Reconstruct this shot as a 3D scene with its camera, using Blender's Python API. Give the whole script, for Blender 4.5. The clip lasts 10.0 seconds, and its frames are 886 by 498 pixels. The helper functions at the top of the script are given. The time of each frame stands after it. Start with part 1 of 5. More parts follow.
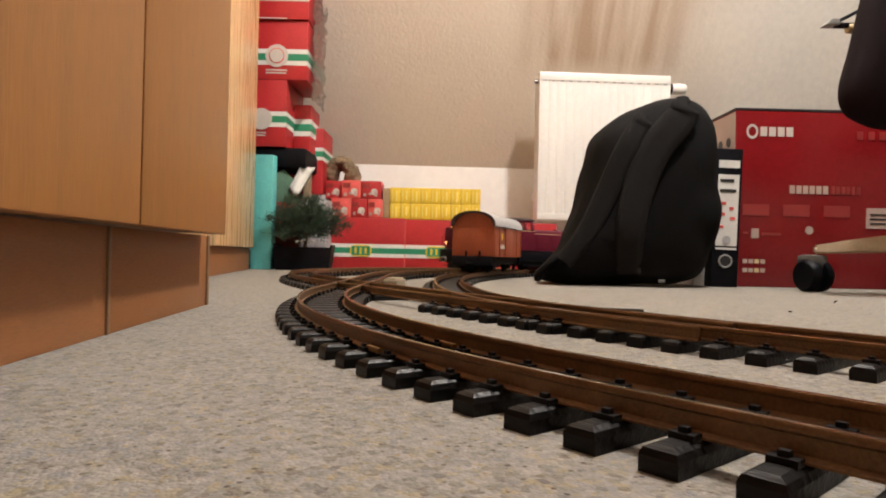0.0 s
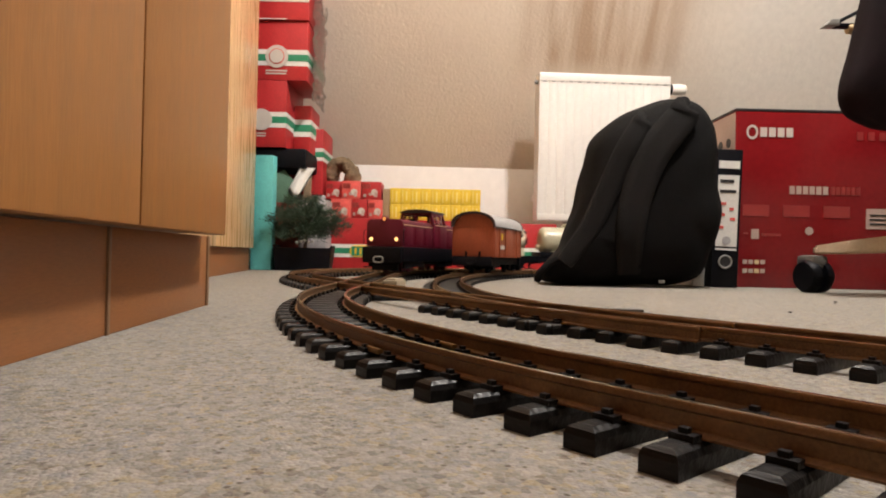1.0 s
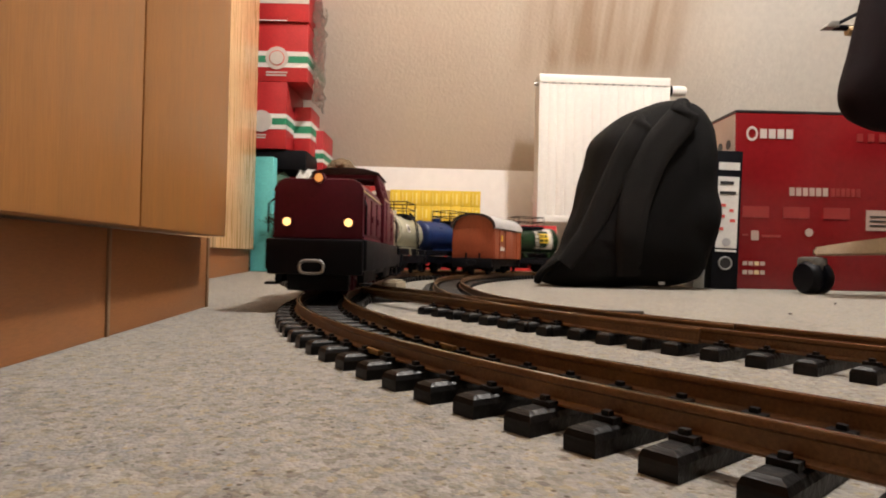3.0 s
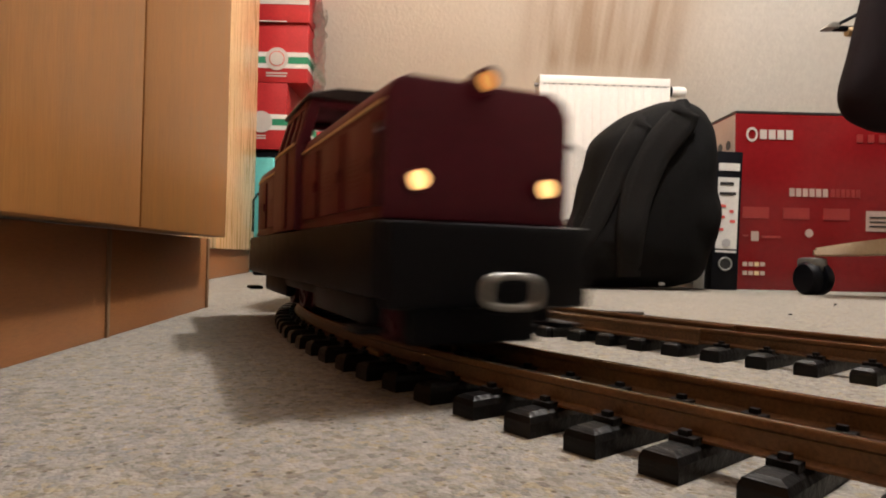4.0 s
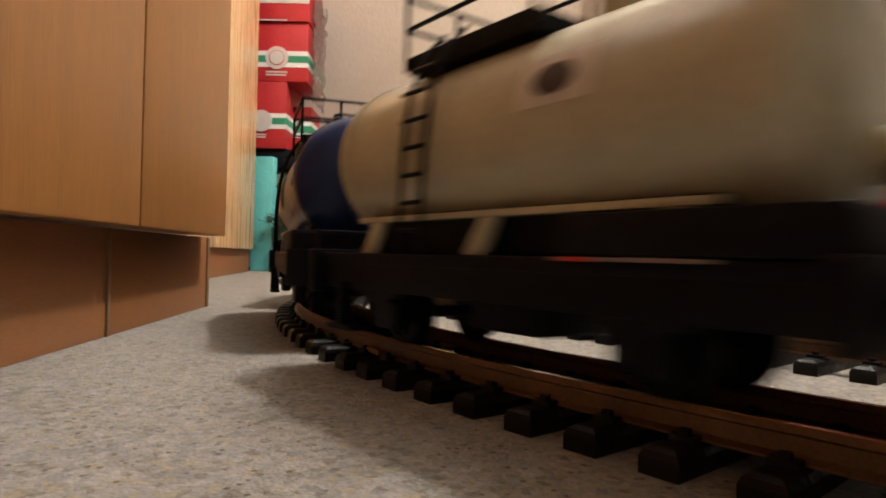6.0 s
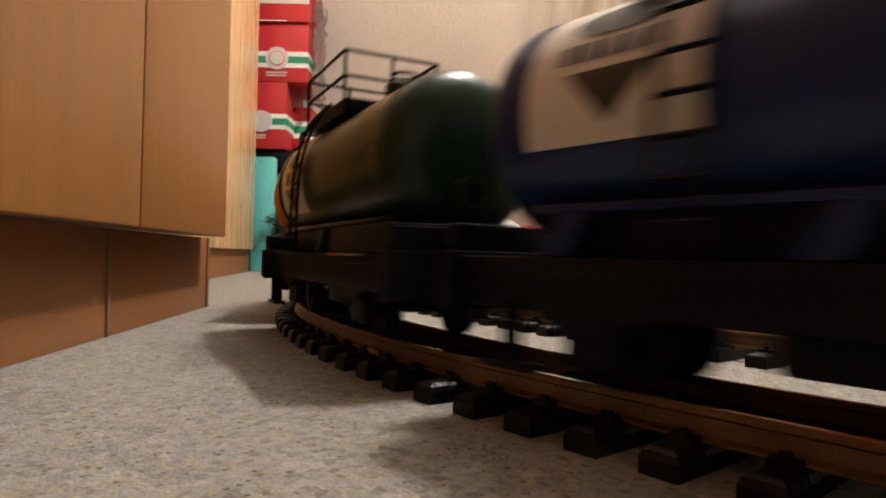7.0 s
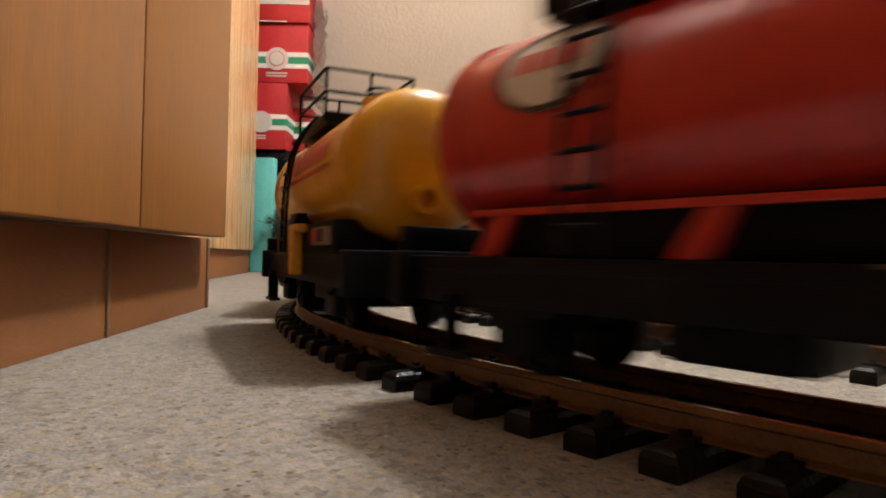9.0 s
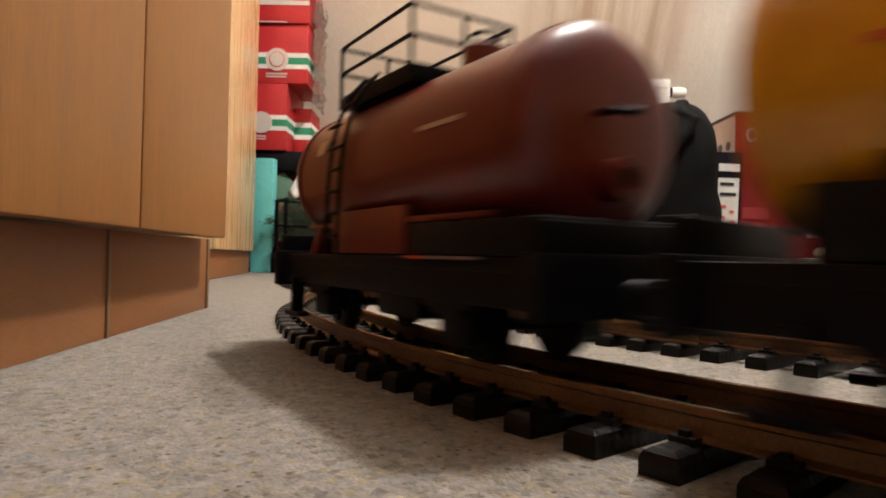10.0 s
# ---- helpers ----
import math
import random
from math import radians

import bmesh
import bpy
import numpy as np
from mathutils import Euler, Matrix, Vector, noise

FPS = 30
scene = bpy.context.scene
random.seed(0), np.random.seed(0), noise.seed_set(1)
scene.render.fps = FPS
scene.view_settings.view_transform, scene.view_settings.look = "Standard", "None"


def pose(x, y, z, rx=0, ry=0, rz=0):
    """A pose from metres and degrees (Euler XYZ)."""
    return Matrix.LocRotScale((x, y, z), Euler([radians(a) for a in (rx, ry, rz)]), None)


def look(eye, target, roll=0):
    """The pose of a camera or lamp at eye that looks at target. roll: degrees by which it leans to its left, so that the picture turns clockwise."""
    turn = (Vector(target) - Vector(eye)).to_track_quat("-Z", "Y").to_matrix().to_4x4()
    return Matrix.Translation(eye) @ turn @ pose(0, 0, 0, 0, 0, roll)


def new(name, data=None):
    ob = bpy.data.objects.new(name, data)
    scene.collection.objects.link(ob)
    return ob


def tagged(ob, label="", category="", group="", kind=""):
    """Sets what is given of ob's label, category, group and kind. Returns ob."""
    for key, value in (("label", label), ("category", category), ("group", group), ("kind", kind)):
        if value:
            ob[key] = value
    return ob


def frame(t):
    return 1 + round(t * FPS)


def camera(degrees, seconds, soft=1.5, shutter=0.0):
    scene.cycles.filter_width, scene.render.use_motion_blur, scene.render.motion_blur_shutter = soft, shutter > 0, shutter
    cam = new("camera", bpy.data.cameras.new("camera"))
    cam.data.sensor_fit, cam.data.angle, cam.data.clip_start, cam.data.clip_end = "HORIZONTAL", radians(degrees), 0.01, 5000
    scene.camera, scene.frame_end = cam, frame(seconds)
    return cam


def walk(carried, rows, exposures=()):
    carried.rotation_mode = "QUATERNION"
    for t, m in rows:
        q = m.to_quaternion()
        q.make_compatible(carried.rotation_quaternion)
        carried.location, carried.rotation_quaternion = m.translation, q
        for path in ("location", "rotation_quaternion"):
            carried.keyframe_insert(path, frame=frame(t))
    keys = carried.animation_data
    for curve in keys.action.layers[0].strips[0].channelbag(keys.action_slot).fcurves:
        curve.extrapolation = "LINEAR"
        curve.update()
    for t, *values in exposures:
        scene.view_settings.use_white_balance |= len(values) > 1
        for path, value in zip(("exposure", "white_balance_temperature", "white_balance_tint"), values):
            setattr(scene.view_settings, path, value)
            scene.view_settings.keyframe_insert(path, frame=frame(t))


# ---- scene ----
from mathutils.bvhtree import BVHTree

# ---------------------------------------------------------------- camera
EYE = (0.0, 0.0, 0.0639)


def view(down):
    """The camera's pose; down: how far it has tipped up, in thousandths of its focal length."""
    return look(EYE, (0, 1, EYE[2] + (10 + down) / 1120), 1.26)


cam = camera(69.98, 10.0, soft=1.9, shutter=0.7)
walk(cam, [(0, view(-1)), (0.5, view(0)), (1.0, view(0)), (2.0, view(1)), (2.7, view(2)), (3.8, view(4)), (4.1, view(4)), (4.5, view(3)), (5.0, view(2)),
           (5.7, view(2)), (6.8, view(3)), (8.0, view(3)), (9.0, view(4)), (10.0, view(5))])

# ---------------------------------------------------------------- light
world = bpy.data.worlds.new("world")
scene.world = world
world.use_nodes = True
world.node_tree.nodes["Background"].inputs[0].default_value = (0.9, 0.75, 0.6, 1)
world.node_tree.nodes["Background"].inputs[1].default_value = 0.03
LAMP = (0.68, 0.90, 2.24)
lamp = bpy.data.lights.new("ceiling_bulb", "POINT")
lamp.shadow_soft_size, lamp.energy, lamp.color = 0.06, 190, (1.0, 0.94, 0.905)
new("ceiling_bulb", lamp).matrix_world = pose(LAMP[0], LAMP[1], LAMP[2] - 0.12)
scene.view_settings.exposure = 0.0


# ---------------------------------------------------------------- materials
def node_mat(name, color, rough=0.6, metal=0.0, spec=0.5, vary=0.12, scale=30.0, fine=None, bump=0.0, bump_scale=200.0, stretch=(1, 1, 1), dark=None, coat=0.0, rand=0.0):
    """A surface with colour variation at two scales, fine relief and uneven gloss."""
    m = bpy.data.materials.new(name)
    m.use_nodes = True
    nt = m.node_tree
    bsdf = nt.nodes["Principled BSDF"]
    tex = nt.nodes.new("ShaderNodeTexCoord")
    mp = nt.nodes.new("ShaderNodeMapping")
    mp.inputs["Scale"].default_value = stretch
    nt.links.new(tex.outputs["Object"], mp.inputs[0])
    n1 = nt.nodes.new("ShaderNodeTexNoise")
    n1.inputs["Scale"].default_value, n1.inputs["Detail"].default_value = scale, 4
    n2 = nt.nodes.new("ShaderNodeTexNoise")
    n2.inputs["Scale"].default_value, n2.inputs["Detail"].default_value = fine or scale * 9, 3
    nt.links.new(mp.outputs[0], n1.inputs[0])
    nt.links.new(mp.outputs[0], n2.inputs[0])
    add = nt.nodes.new("ShaderNodeMath")
    add.operation = "ADD"
    nt.links.new(n1.outputs[0], add.inputs[0])
    nt.links.new(n2.outputs[0], add.inputs[1])
    ramp = nt.nodes.new("ShaderNodeMapRange")
    ramp.inputs[1].default_value, ramp.inputs[2].default_value = 0.65, 1.35
    nt.links.new(add.outputs[0], ramp.inputs[0])
    mix = nt.nodes.new("ShaderNodeMix")
    mix.data_type = "RGBA"
    d = dark or tuple(c * (1 - 2.2 * vary) for c in color)
    mix.inputs[6].default_value = (*d, 1)
    mix.inputs[7].default_value = (*[min(1, c * (1 + vary)) for c in color], 1)
    nt.links.new(ramp.outputs[0], mix.inputs[0])
    out = mix.outputs[2]
    if rand:
        info = nt.nodes.new("ShaderNodeObjectInfo")
        hsv = nt.nodes.new("ShaderNodeHueSaturation")
        mr = nt.nodes.new("ShaderNodeMapRange")
        mr.inputs[3].default_value, mr.inputs[4].default_value = 1 - rand, 1 + rand
        nt.links.new(info.outputs["Random"], mr.inputs[0])
        nt.links.new(mr.outputs[0], hsv.inputs["Value"])
        nt.links.new(out, hsv.inputs["Color"])
        out = hsv.outputs[0]
    nt.links.new(out, bsdf.inputs["Base Color"])
    rr = nt.nodes.new("ShaderNodeMapRange")
    rr.inputs[3].default_value, rr.inputs[4].default_value = max(0.03, rough - 0.08), min(1, rough + 0.08)
    nt.links.new(n1.outputs[0], rr.inputs[0])
    nt.links.new(rr.outputs[0], bsdf.inputs["Roughness"])
    bsdf.inputs["Metallic"].default_value = metal
    bsdf.inputs["Specular IOR Level"].default_value = spec
    bsdf.inputs["Coat Weight"].default_value = coat
    if bump:
        nb = nt.nodes.new("ShaderNodeTexNoise")
        nb.inputs["Scale"].default_value, nb.inputs["Detail"].default_value = bump_scale, 3
        nt.links.new(mp.outputs[0], nb.inputs[0])
        b = nt.nodes.new("ShaderNodeBump")
        b.inputs["Strength"].default_value, b.inputs["Distance"].default_value = bump, 0.002
        nt.links.new(nb.outputs[0], b.inputs["Height"])
        nt.links.new(b.outputs[0], bsdf.inputs["Normal"])
    return m


YARN = ((0.0, (0.104, 0.078, 0.052)), (0.06, (0.261, 0.213, 0.122)), (0.16, (0.196, 0.187, 0.174)), (0.40, (0.239, 0.222, 0.193)), (0.62, (0.161, 0.148, 0.124)), (0.78, (0.287, 0.271, 0.242)), (0.90, (0.144, 0.144, 0.157)), (0.96, (0.074, 0.064, 0.054)))


def yarn_ramp(nt, source):
    """Mixed yarn colours picked by a random value."""
    ramp = nt.nodes.new("ShaderNodeValToRGB")
    cr = ramp.color_ramp
    cr.interpolation = "CONSTANT"
    cr.elements[0].position, cr.elements[0].color = YARN[0][0], (*YARN[0][1], 1)
    cr.elements[1].position, cr.elements[1].color = YARN[1][0], (*YARN[1][1], 1)
    for p, c in YARN[2:]:
        cr.elements.new(p).color = (*c, 1)
    nt.links.new(source, ramp.inputs[0])
    return ramp.outputs[0]


def carpet_mat():
    """Short looped carpet of mixed grey, sand and brown yarn with sparse dark flecks."""
    m = node_mat("carpet", (0.205, 0.190, 0.165), 0.95, spec=0.15, vary=0.16, scale=8, fine=70)
    nt = m.node_tree
    bsdf = nt.nodes["Principled BSDF"]
    base = bsdf.inputs["Base Color"].links[0].from_socket
    tex = nt.nodes.new("ShaderNodeTexCoord")
    warp = nt.nodes.new("ShaderNodeTexNoise")
    warp.inputs["Scale"].default_value, warp.inputs["Detail"].default_value = 900, 2
    nt.links.new(tex.outputs["Object"], warp.inputs[0])
    push = nt.nodes.new("ShaderNodeMix")
    push.data_type = "VECTOR"
    push.inputs[0].default_value = 0.0005
    nt.links.new(tex.outputs["Object"], push.inputs[4])
    nt.links.new(warp.outputs["Color"], push.inputs[5])
    last = base
    height = None
    for scale, part_of in ((620, 0.45), (330, 0.50), (140, 0.15)):
        cell = nt.nodes.new("ShaderNodeTexVoronoi")
        cell.inputs["Scale"].default_value = scale
        nt.links.new(push.outputs[1], cell.inputs["Vector"])
        sep = nt.nodes.new("ShaderNodeSeparateColor")
        nt.links.new(cell.outputs["Color"], sep.inputs[0])
        mix = nt.nodes.new("ShaderNodeMix")
        mix.data_type = "RGBA"
        mix.inputs[0].default_value = part_of
        nt.links.new(last, mix.inputs[6])
        nt.links.new(yarn_ramp(nt, sep.outputs[0]), mix.inputs[7])
        last = mix.outputs[2]
        height = height or cell.outputs["Distance"]
    fleck = nt.nodes.new("ShaderNodeTexVoronoi")
    fleck.inputs["Scale"].default_value = 270
    nt.links.new(push.outputs[1], fleck.inputs["Vector"])
    near = nt.nodes.new("ShaderNodeMapRange")
    near.inputs[1].default_value, near.inputs[2].default_value, near.inputs[3].default_value, near.inputs[4].default_value = 0.16, 0.32, 0.85, 0.0
    nt.links.new(fleck.outputs["Distance"], near.inputs[0])
    sep = nt.nodes.new("ShaderNodeSeparateColor")
    nt.links.new(fleck.outputs["Color"], sep.inputs[0])
    pick = nt.nodes.new("ShaderNodeMath")
    pick.operation = "LESS_THAN"
    pick.inputs[1].default_value = 0.32
    nt.links.new(sep.outputs[1], pick.inputs[0])
    mul = nt.nodes.new("ShaderNodeMath")
    mul.operation = "MULTIPLY"
    nt.links.new(near.outputs[0], mul.inputs[0])
    nt.links.new(pick.outputs[0], mul.inputs[1])
    mix = nt.nodes.new("ShaderNodeMix")
    mix.data_type = "RGBA"
    nt.links.new(mul.outputs[0], mix.inputs[0])
    nt.links.new(last, mix.inputs[6])
    tone = nt.nodes.new("ShaderNodeMix")
    tone.data_type = "RGBA"
    tone.inputs[6].default_value, tone.inputs[7].default_value = (0.045, 0.036, 0.028, 1), (0.22, 0.150, 0.060, 1)
    nt.links.new(sep.outputs[2], tone.inputs[0])
    nt.links.new(tone.outputs[2], mix.inputs[7])
    nt.links.new(mix.outputs[2], bsdf.inputs["Base Color"])
    ad = nt.nodes.new("ShaderNodeMath")
    ad.operation = "MULTIPLY"
    ad.inputs[1].default_value = -1.0
    nt.links.new(height, ad.inputs[0])
    b = nt.nodes.new("ShaderNodeBump")
    b.inputs["Strength"].default_value, b.inputs["Distance"].default_value = 0.6, 0.0010
    nt.links.new(ad.outputs[0], b.inputs["Height"])
    nt.links.new(b.outputs[0], bsdf.inputs["Normal"])
    return m


def plaster_mat(soot):
    """Wood-chip wall paper; soot adds the brown deposit in streaks that warm air leaves above the radiator, and a broad
    tan tint.
    """
    m = node_mat("sooty_wallpaper" if soot else "wallpaper", (0.72, 0.69, 0.62), 0.92, vary=0.05, scale=3, fine=40, bump=0.9, bump_scale=75)
    if soot:
        nt = m.node_tree
        bsdf = nt.nodes["Principled BSDF"]
        base = bsdf.inputs["Base Color"].links[0].from_socket
        tex = nt.nodes.new("ShaderNodeTexCoord")
        sep = nt.nodes.new("ShaderNodeSeparateXYZ")
        nt.links.new(tex.outputs["Object"], sep.inputs[0])

        def band(sock, lo0, lo1, hi0, hi1):
            a = nt.nodes.new("ShaderNodeMapRange")
            a.interpolation_type = "SMOOTHSTEP"
            a.inputs[1].default_value, a.inputs[2].default_value = lo0, lo1
            c = nt.nodes.new("ShaderNodeMapRange")
            c.interpolation_type = "SMOOTHSTEP"
            c.inputs[1].default_value, c.inputs[2].default_value, c.inputs[3].default_value, c.inputs[4].default_value = hi0, hi1, 1, 0
            mul = nt.nodes.new("ShaderNodeMath")
            mul.operation = "MULTIPLY"
            nt.links.new(sock, a.inputs[0])
            nt.links.new(sock, c.inputs[0])
            nt.links.new(a.outputs[0], mul.inputs[0])
            nt.links.new(c.outputs[0], mul.inputs[1])
            return mul.outputs[0]

        def times(a, c):
            mul = nt.nodes.new("ShaderNodeMath")
            mul.operation = "MULTIPLY"
            nt.links.new(a, mul.inputs[0])
            if isinstance(c, float):
                mul.inputs[1].default_value = c
            else:
                nt.links.new(c, mul.inputs[1])
            return mul.outputs[0]

        zone = times(band(sep.outputs[0], 0.20, 0.42, 0.75, 1.05), band(sep.outputs[2], 0.36, 0.50, 0.9, 1.5))
        mp = nt.nodes.new("ShaderNodeMapping")
        mp.inputs["Scale"].default_value = (16, 1, 1.2)
        mp.inputs["Rotation"].default_value = (0, -0.12, 0)
        nt.links.new(tex.outputs["Object"], mp.inputs[0])
        n = nt.nodes.new("ShaderNodeTexNoise")
        n.inputs["Scale"].default_value, n.inputs["Detail"].default_value = 1.0, 2
        nt.links.new(mp.outputs[0], n.inputs[0])
        r = nt.nodes.new("ShaderNodeMapRange")
        r.inputs[1].default_value, r.inputs[2].default_value, r.inputs[3].default_value = 0.38, 0.62, 0.25
        nt.links.new(n.outputs[0], r.inputs[0])
        fac = times(times(zone, r.outputs[0]), 1.0)
        mix = nt.nodes.new("ShaderNodeMix")
        mix.data_type = "RGBA"
        nt.links.new(fac, mix.inputs[0])
        nt.links.new(base, mix.inputs[6])
        mix.inputs[7].default_value = (0.22, 0.12, 0.07, 1)
        # broad tan tint over the left and middle, fading out to the right
        tan = nt.nodes.new("ShaderNodeMix")
        tan.data_type = "RGBA"
        nt.links.new(times(band(sep.outputs[0], -3.0, -2.5, 0.75, 1.35), 0.55), tan.inputs[0])
        nt.links.new(mix.outputs[2], tan.inputs[6])
        tan.inputs[7].default_value = (0.56, 0.44, 0.31, 1)
        nt.links.new(tan.outputs[2], bsdf.inputs["Base Color"])
    return m


def glow_mat(name, color, strength):
    m = bpy.data.materials.new(name)
    m.use_nodes = True
    b = m.node_tree.nodes["Principled BSDF"]
    b.inputs["Base Color"].default_value = (*color, 1)
    b.inputs["Emission Color"].default_value = (*color, 1)
    b.inputs["Emission Strength"].default_value = strength
    return m


def glass_mat(name):
    m = bpy.data.materials.new(name)
    m.use_nodes = True
    b = m.node_tree.nodes["Principled BSDF"]
    b.inputs["Transmission Weight"].default_value, b.inputs["Roughness"].default_value = 1.0, 0.04
    b.inputs["Base Color"].default_value = (0.9, 0.9, 0.88, 1)
    return m


M = {}
M["carpet"] = carpet_mat()
M["wall"] = plaster_mat(False)
M["soot"] = plaster_mat(True)
# brown-grey for the unseen walls, toned to set how much light they bounce
M["paint"] = node_mat("bounce_wall_paint", (0.4800, 0.4300, 0.3700), 0.9, vary=0.05, scale=3, bump=0.3, bump_scale=130)
M["knee"] = node_mat("white_wall_paint", (0.86, 0.84, 0.79), 0.9, vary=0.03, scale=3, bump=0.15, bump_scale=60)
M["ceiling"] = node_mat("ceiling_paint", (0.72, 0.70, 0.66), 0.9, vary=0.04, scale=4, bump=0.3, bump_scale=130)
M["beech"] = node_mat("beech_veneer", (0.3850, 0.1650, 0.0450), 0.42, vary=0.10, scale=5, fine=60, stretch=(14, 14, 0.8), bump=0.05, bump_scale=40)
# pale beech, its colour raised further to stand in for stronger light there
M["beech_lit"] = node_mat("lit_pale_beech_veneer", (0.7600, 0.4800, 0.2300), 0.28, vary=0.014, scale=5, fine=60, stretch=(14, 14, 0.8))
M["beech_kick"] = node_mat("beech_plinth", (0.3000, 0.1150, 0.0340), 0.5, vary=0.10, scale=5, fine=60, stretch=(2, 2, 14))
M["edge"] = node_mat("plinth_edge", (0.2300, 0.1300, 0.0650), 0.5, vary=0.08, scale=20)
M["board"] = node_mat("chipboard", (0.30, 0.20, 0.12), 0.8, vary=0.15, scale=60)
M["sleeper"] = node_mat("black_sleeper_plastic", (0.0065, 0.0058, 0.0055), 0.42, spec=0.2, vary=0.25, scale=120, bump=0.35, bump_scale=300, stretch=(1, 0.25, 1), rand=0.3)
M["rail"] = node_mat("tarnished_brass_rail", (0.1700, 0.0900, 0.0370), 0.45, metal=0.5, vary=0.22, scale=50, fine=700)
M["rail_top"] = node_mat("polished_rail_top", (0.42, 0.33, 0.22), 0.22, metal=0.95, vary=0.15, scale=60, fine=500)
M["black"] = node_mat("black_plastic", (0.0024, 0.0027, 0.0050), 0.50, spec=0.14, vary=0.2, scale=70)
M["steel"] = node_mat("wheel_steel", (0.32, 0.31, 0.30), 0.35, metal=0.9, vary=0.1, scale=90)
M["loco_red"] = node_mat("oxide_red_paint", (0.0980, 0.0042, 0.0170), 0.46, spec=0.28, vary=0.09, scale=25)
M["loco_roof"] = node_mat("dark_roof_paint", (0.0220, 0.0100, 0.0110), 0.5, vary=0.12, scale=40)
M["stripe"] = node_mat("cream_lining", (0.62, 0.47, 0.26), 0.5, vary=0.06, scale=60)
M["lamp_on"] = glow_mat("lit_headlamp", (1.0, 0.56, 0.20), 2.0)
M["lamp_dim"] = glow_mat("dim_headlamp", (0.9, 0.38, 0.10), 0.7)
M["chrome"] = node_mat("grey_coupler", (0.36, 0.36, 0.34), 0.4, metal=0.4, vary=0.1, scale=80)
M["glass"] = glass_mat("cab_glass")
M["amber"] = node_mat("cab_interior", (0.30, 0.17, 0.07), 0.6, vary=0.2, scale=60)
M["milk"] = node_mat("milk_white_plastic", (0.6200, 0.5450, 0.4050), 0.42, vary=0.05, scale=25)
M["spot"] = node_mat("dark_brown_print", (0.0161, 0.0093, 0.0062), 0.45, vary=0.2, scale=60)
M["cream"] = node_mat("cream_plastic", (0.4300, 0.4050, 0.2900), 0.24, vary=0.06, scale=25)
M["blue"] = node_mat("blue_plastic", (0.0066, 0.0200, 0.0800), 0.30, spec=0.3, vary=0.08, scale=25)
M["green"] = node_mat("dark_green_plastic", (0.0052, 0.0205, 0.0067), 0.30, spec=0.3, vary=0.1, scale=25)
M["orange"] = node_mat("orange_plastic", (0.5400, 0.1850, 0.0140), 0.24, vary=0.06, scale=25)
M["red"] = node_mat("bright_red_plastic", (0.4100, 0.0240, 0.0180), 0.24, vary=0.06, scale=25)
M["yellow"] = node_mat("yellow_plastic", (0.5700, 0.2750, 0.0090), 0.24, vary=0.06, scale=25)
M["maroon"] = node_mat("maroon_plastic", (0.1240, 0.0136, 0.0112), 0.33, vary=0.08, scale=25)
M["white_print"] = node_mat("white_print", (0.5400, 0.5000, 0.4400), 0.5, vary=0.04, scale=60)
M["yellow_print"] = node_mat("yellow_print", (0.78, 0.52, 0.02), 0.5, vary=0.04, scale=60)
M["red_print"] = node_mat("red_print", (0.50, 0.03, 0.02), 0.5, vary=0.06, scale=60)
M["green_print"] = node_mat("green_print", (0.02, 0.24, 0.12), 0.5, vary=0.06, scale=60)
M["black_print"] = node_mat("black_print", (0.015, 0.014, 0.014), 0.5, vary=0.1, scale=60)
M["carton_red"] = node_mat("red_carton", (0.4300, 0.0170, 0.0200), 0.48, vary=0.09, scale=12, bump=0.1, bump_scale=60)
M["carton_pink"] = node_mat("faded_red_carton", (0.6900, 0.0978, 0.0805), 0.5, vary=0.1, scale=14)
M["carton_yellow"] = node_mat("yellow_carton", (0.76, 0.52, 0.035), 0.5, vary=0.07, scale=20)
M["yellow_pale"] = node_mat("pale_yellow_print", (0.80, 0.66, 0.20), 0.5, vary=0.06, scale=40)
M["carton_grey"] = node_mat("grey_carton", (0.42, 0.40, 0.40), 0.7, vary=0.08, scale=20)
# shade on the end of the yellow row, put into a brown colour
M["yellow_end_shade"] = node_mat("shaded_yellow_end", (0.34, 0.23, 0.13), 0.8, vary=0.1, scale=20)
M["wrap"] = glass_mat("clear_wrap")
M["wrap"].node_tree.nodes["Principled BSDF"].inputs["Roughness"].default_value = 0.25
M["teal"] = node_mat("teal_board", (0.14, 0.55, 0.53), 0.5, vary=0.08, scale=18)
M["wagon_orange"] = node_mat("brick_orange_plastic", (0.2900, 0.0600, 0.0200), 0.5, vary=0.09, scale=40, stretch=(1, 1, 0.3))
M["roof_grey"] = node_mat("pale_grey_roof", (0.3600, 0.3500, 0.3400), 0.5, vary=0.06, scale=40)
M["radiator"] = node_mat("white_enamel", (0.7400, 0.7200, 0.6700), 0.35, vary=0.03, scale=8)
M["cloth"] = node_mat("black_nylon", (0.0026, 0.0023, 0.0023), 0.82, spec=0.14, vary=0.25, scale=14, fine=500, bump=0.35, bump_scale=900)
M["strap"] = node_mat("black_mesh_webbing", (0.0058, 0.0046, 0.0042), 0.9, spec=0.25, vary=0.3, scale=20, fine=700, bump=0.5, bump_scale=1200)
M["chair"] = node_mat("dark_maroon_fabric", (0.0072, 0.0024, 0.0034), 0.8, spec=0.12, vary=0.2, scale=30, bump=0.4, bump_scale=900)
M["chair_arm"] = node_mat("beige_star_base", (0.36, 0.28, 0.19), 0.5, vary=0.08, scale=25)
M["leaf"] = node_mat("conifer_green", (0.030, 0.060, 0.028), 0.7, vary=0.35, scale=60)
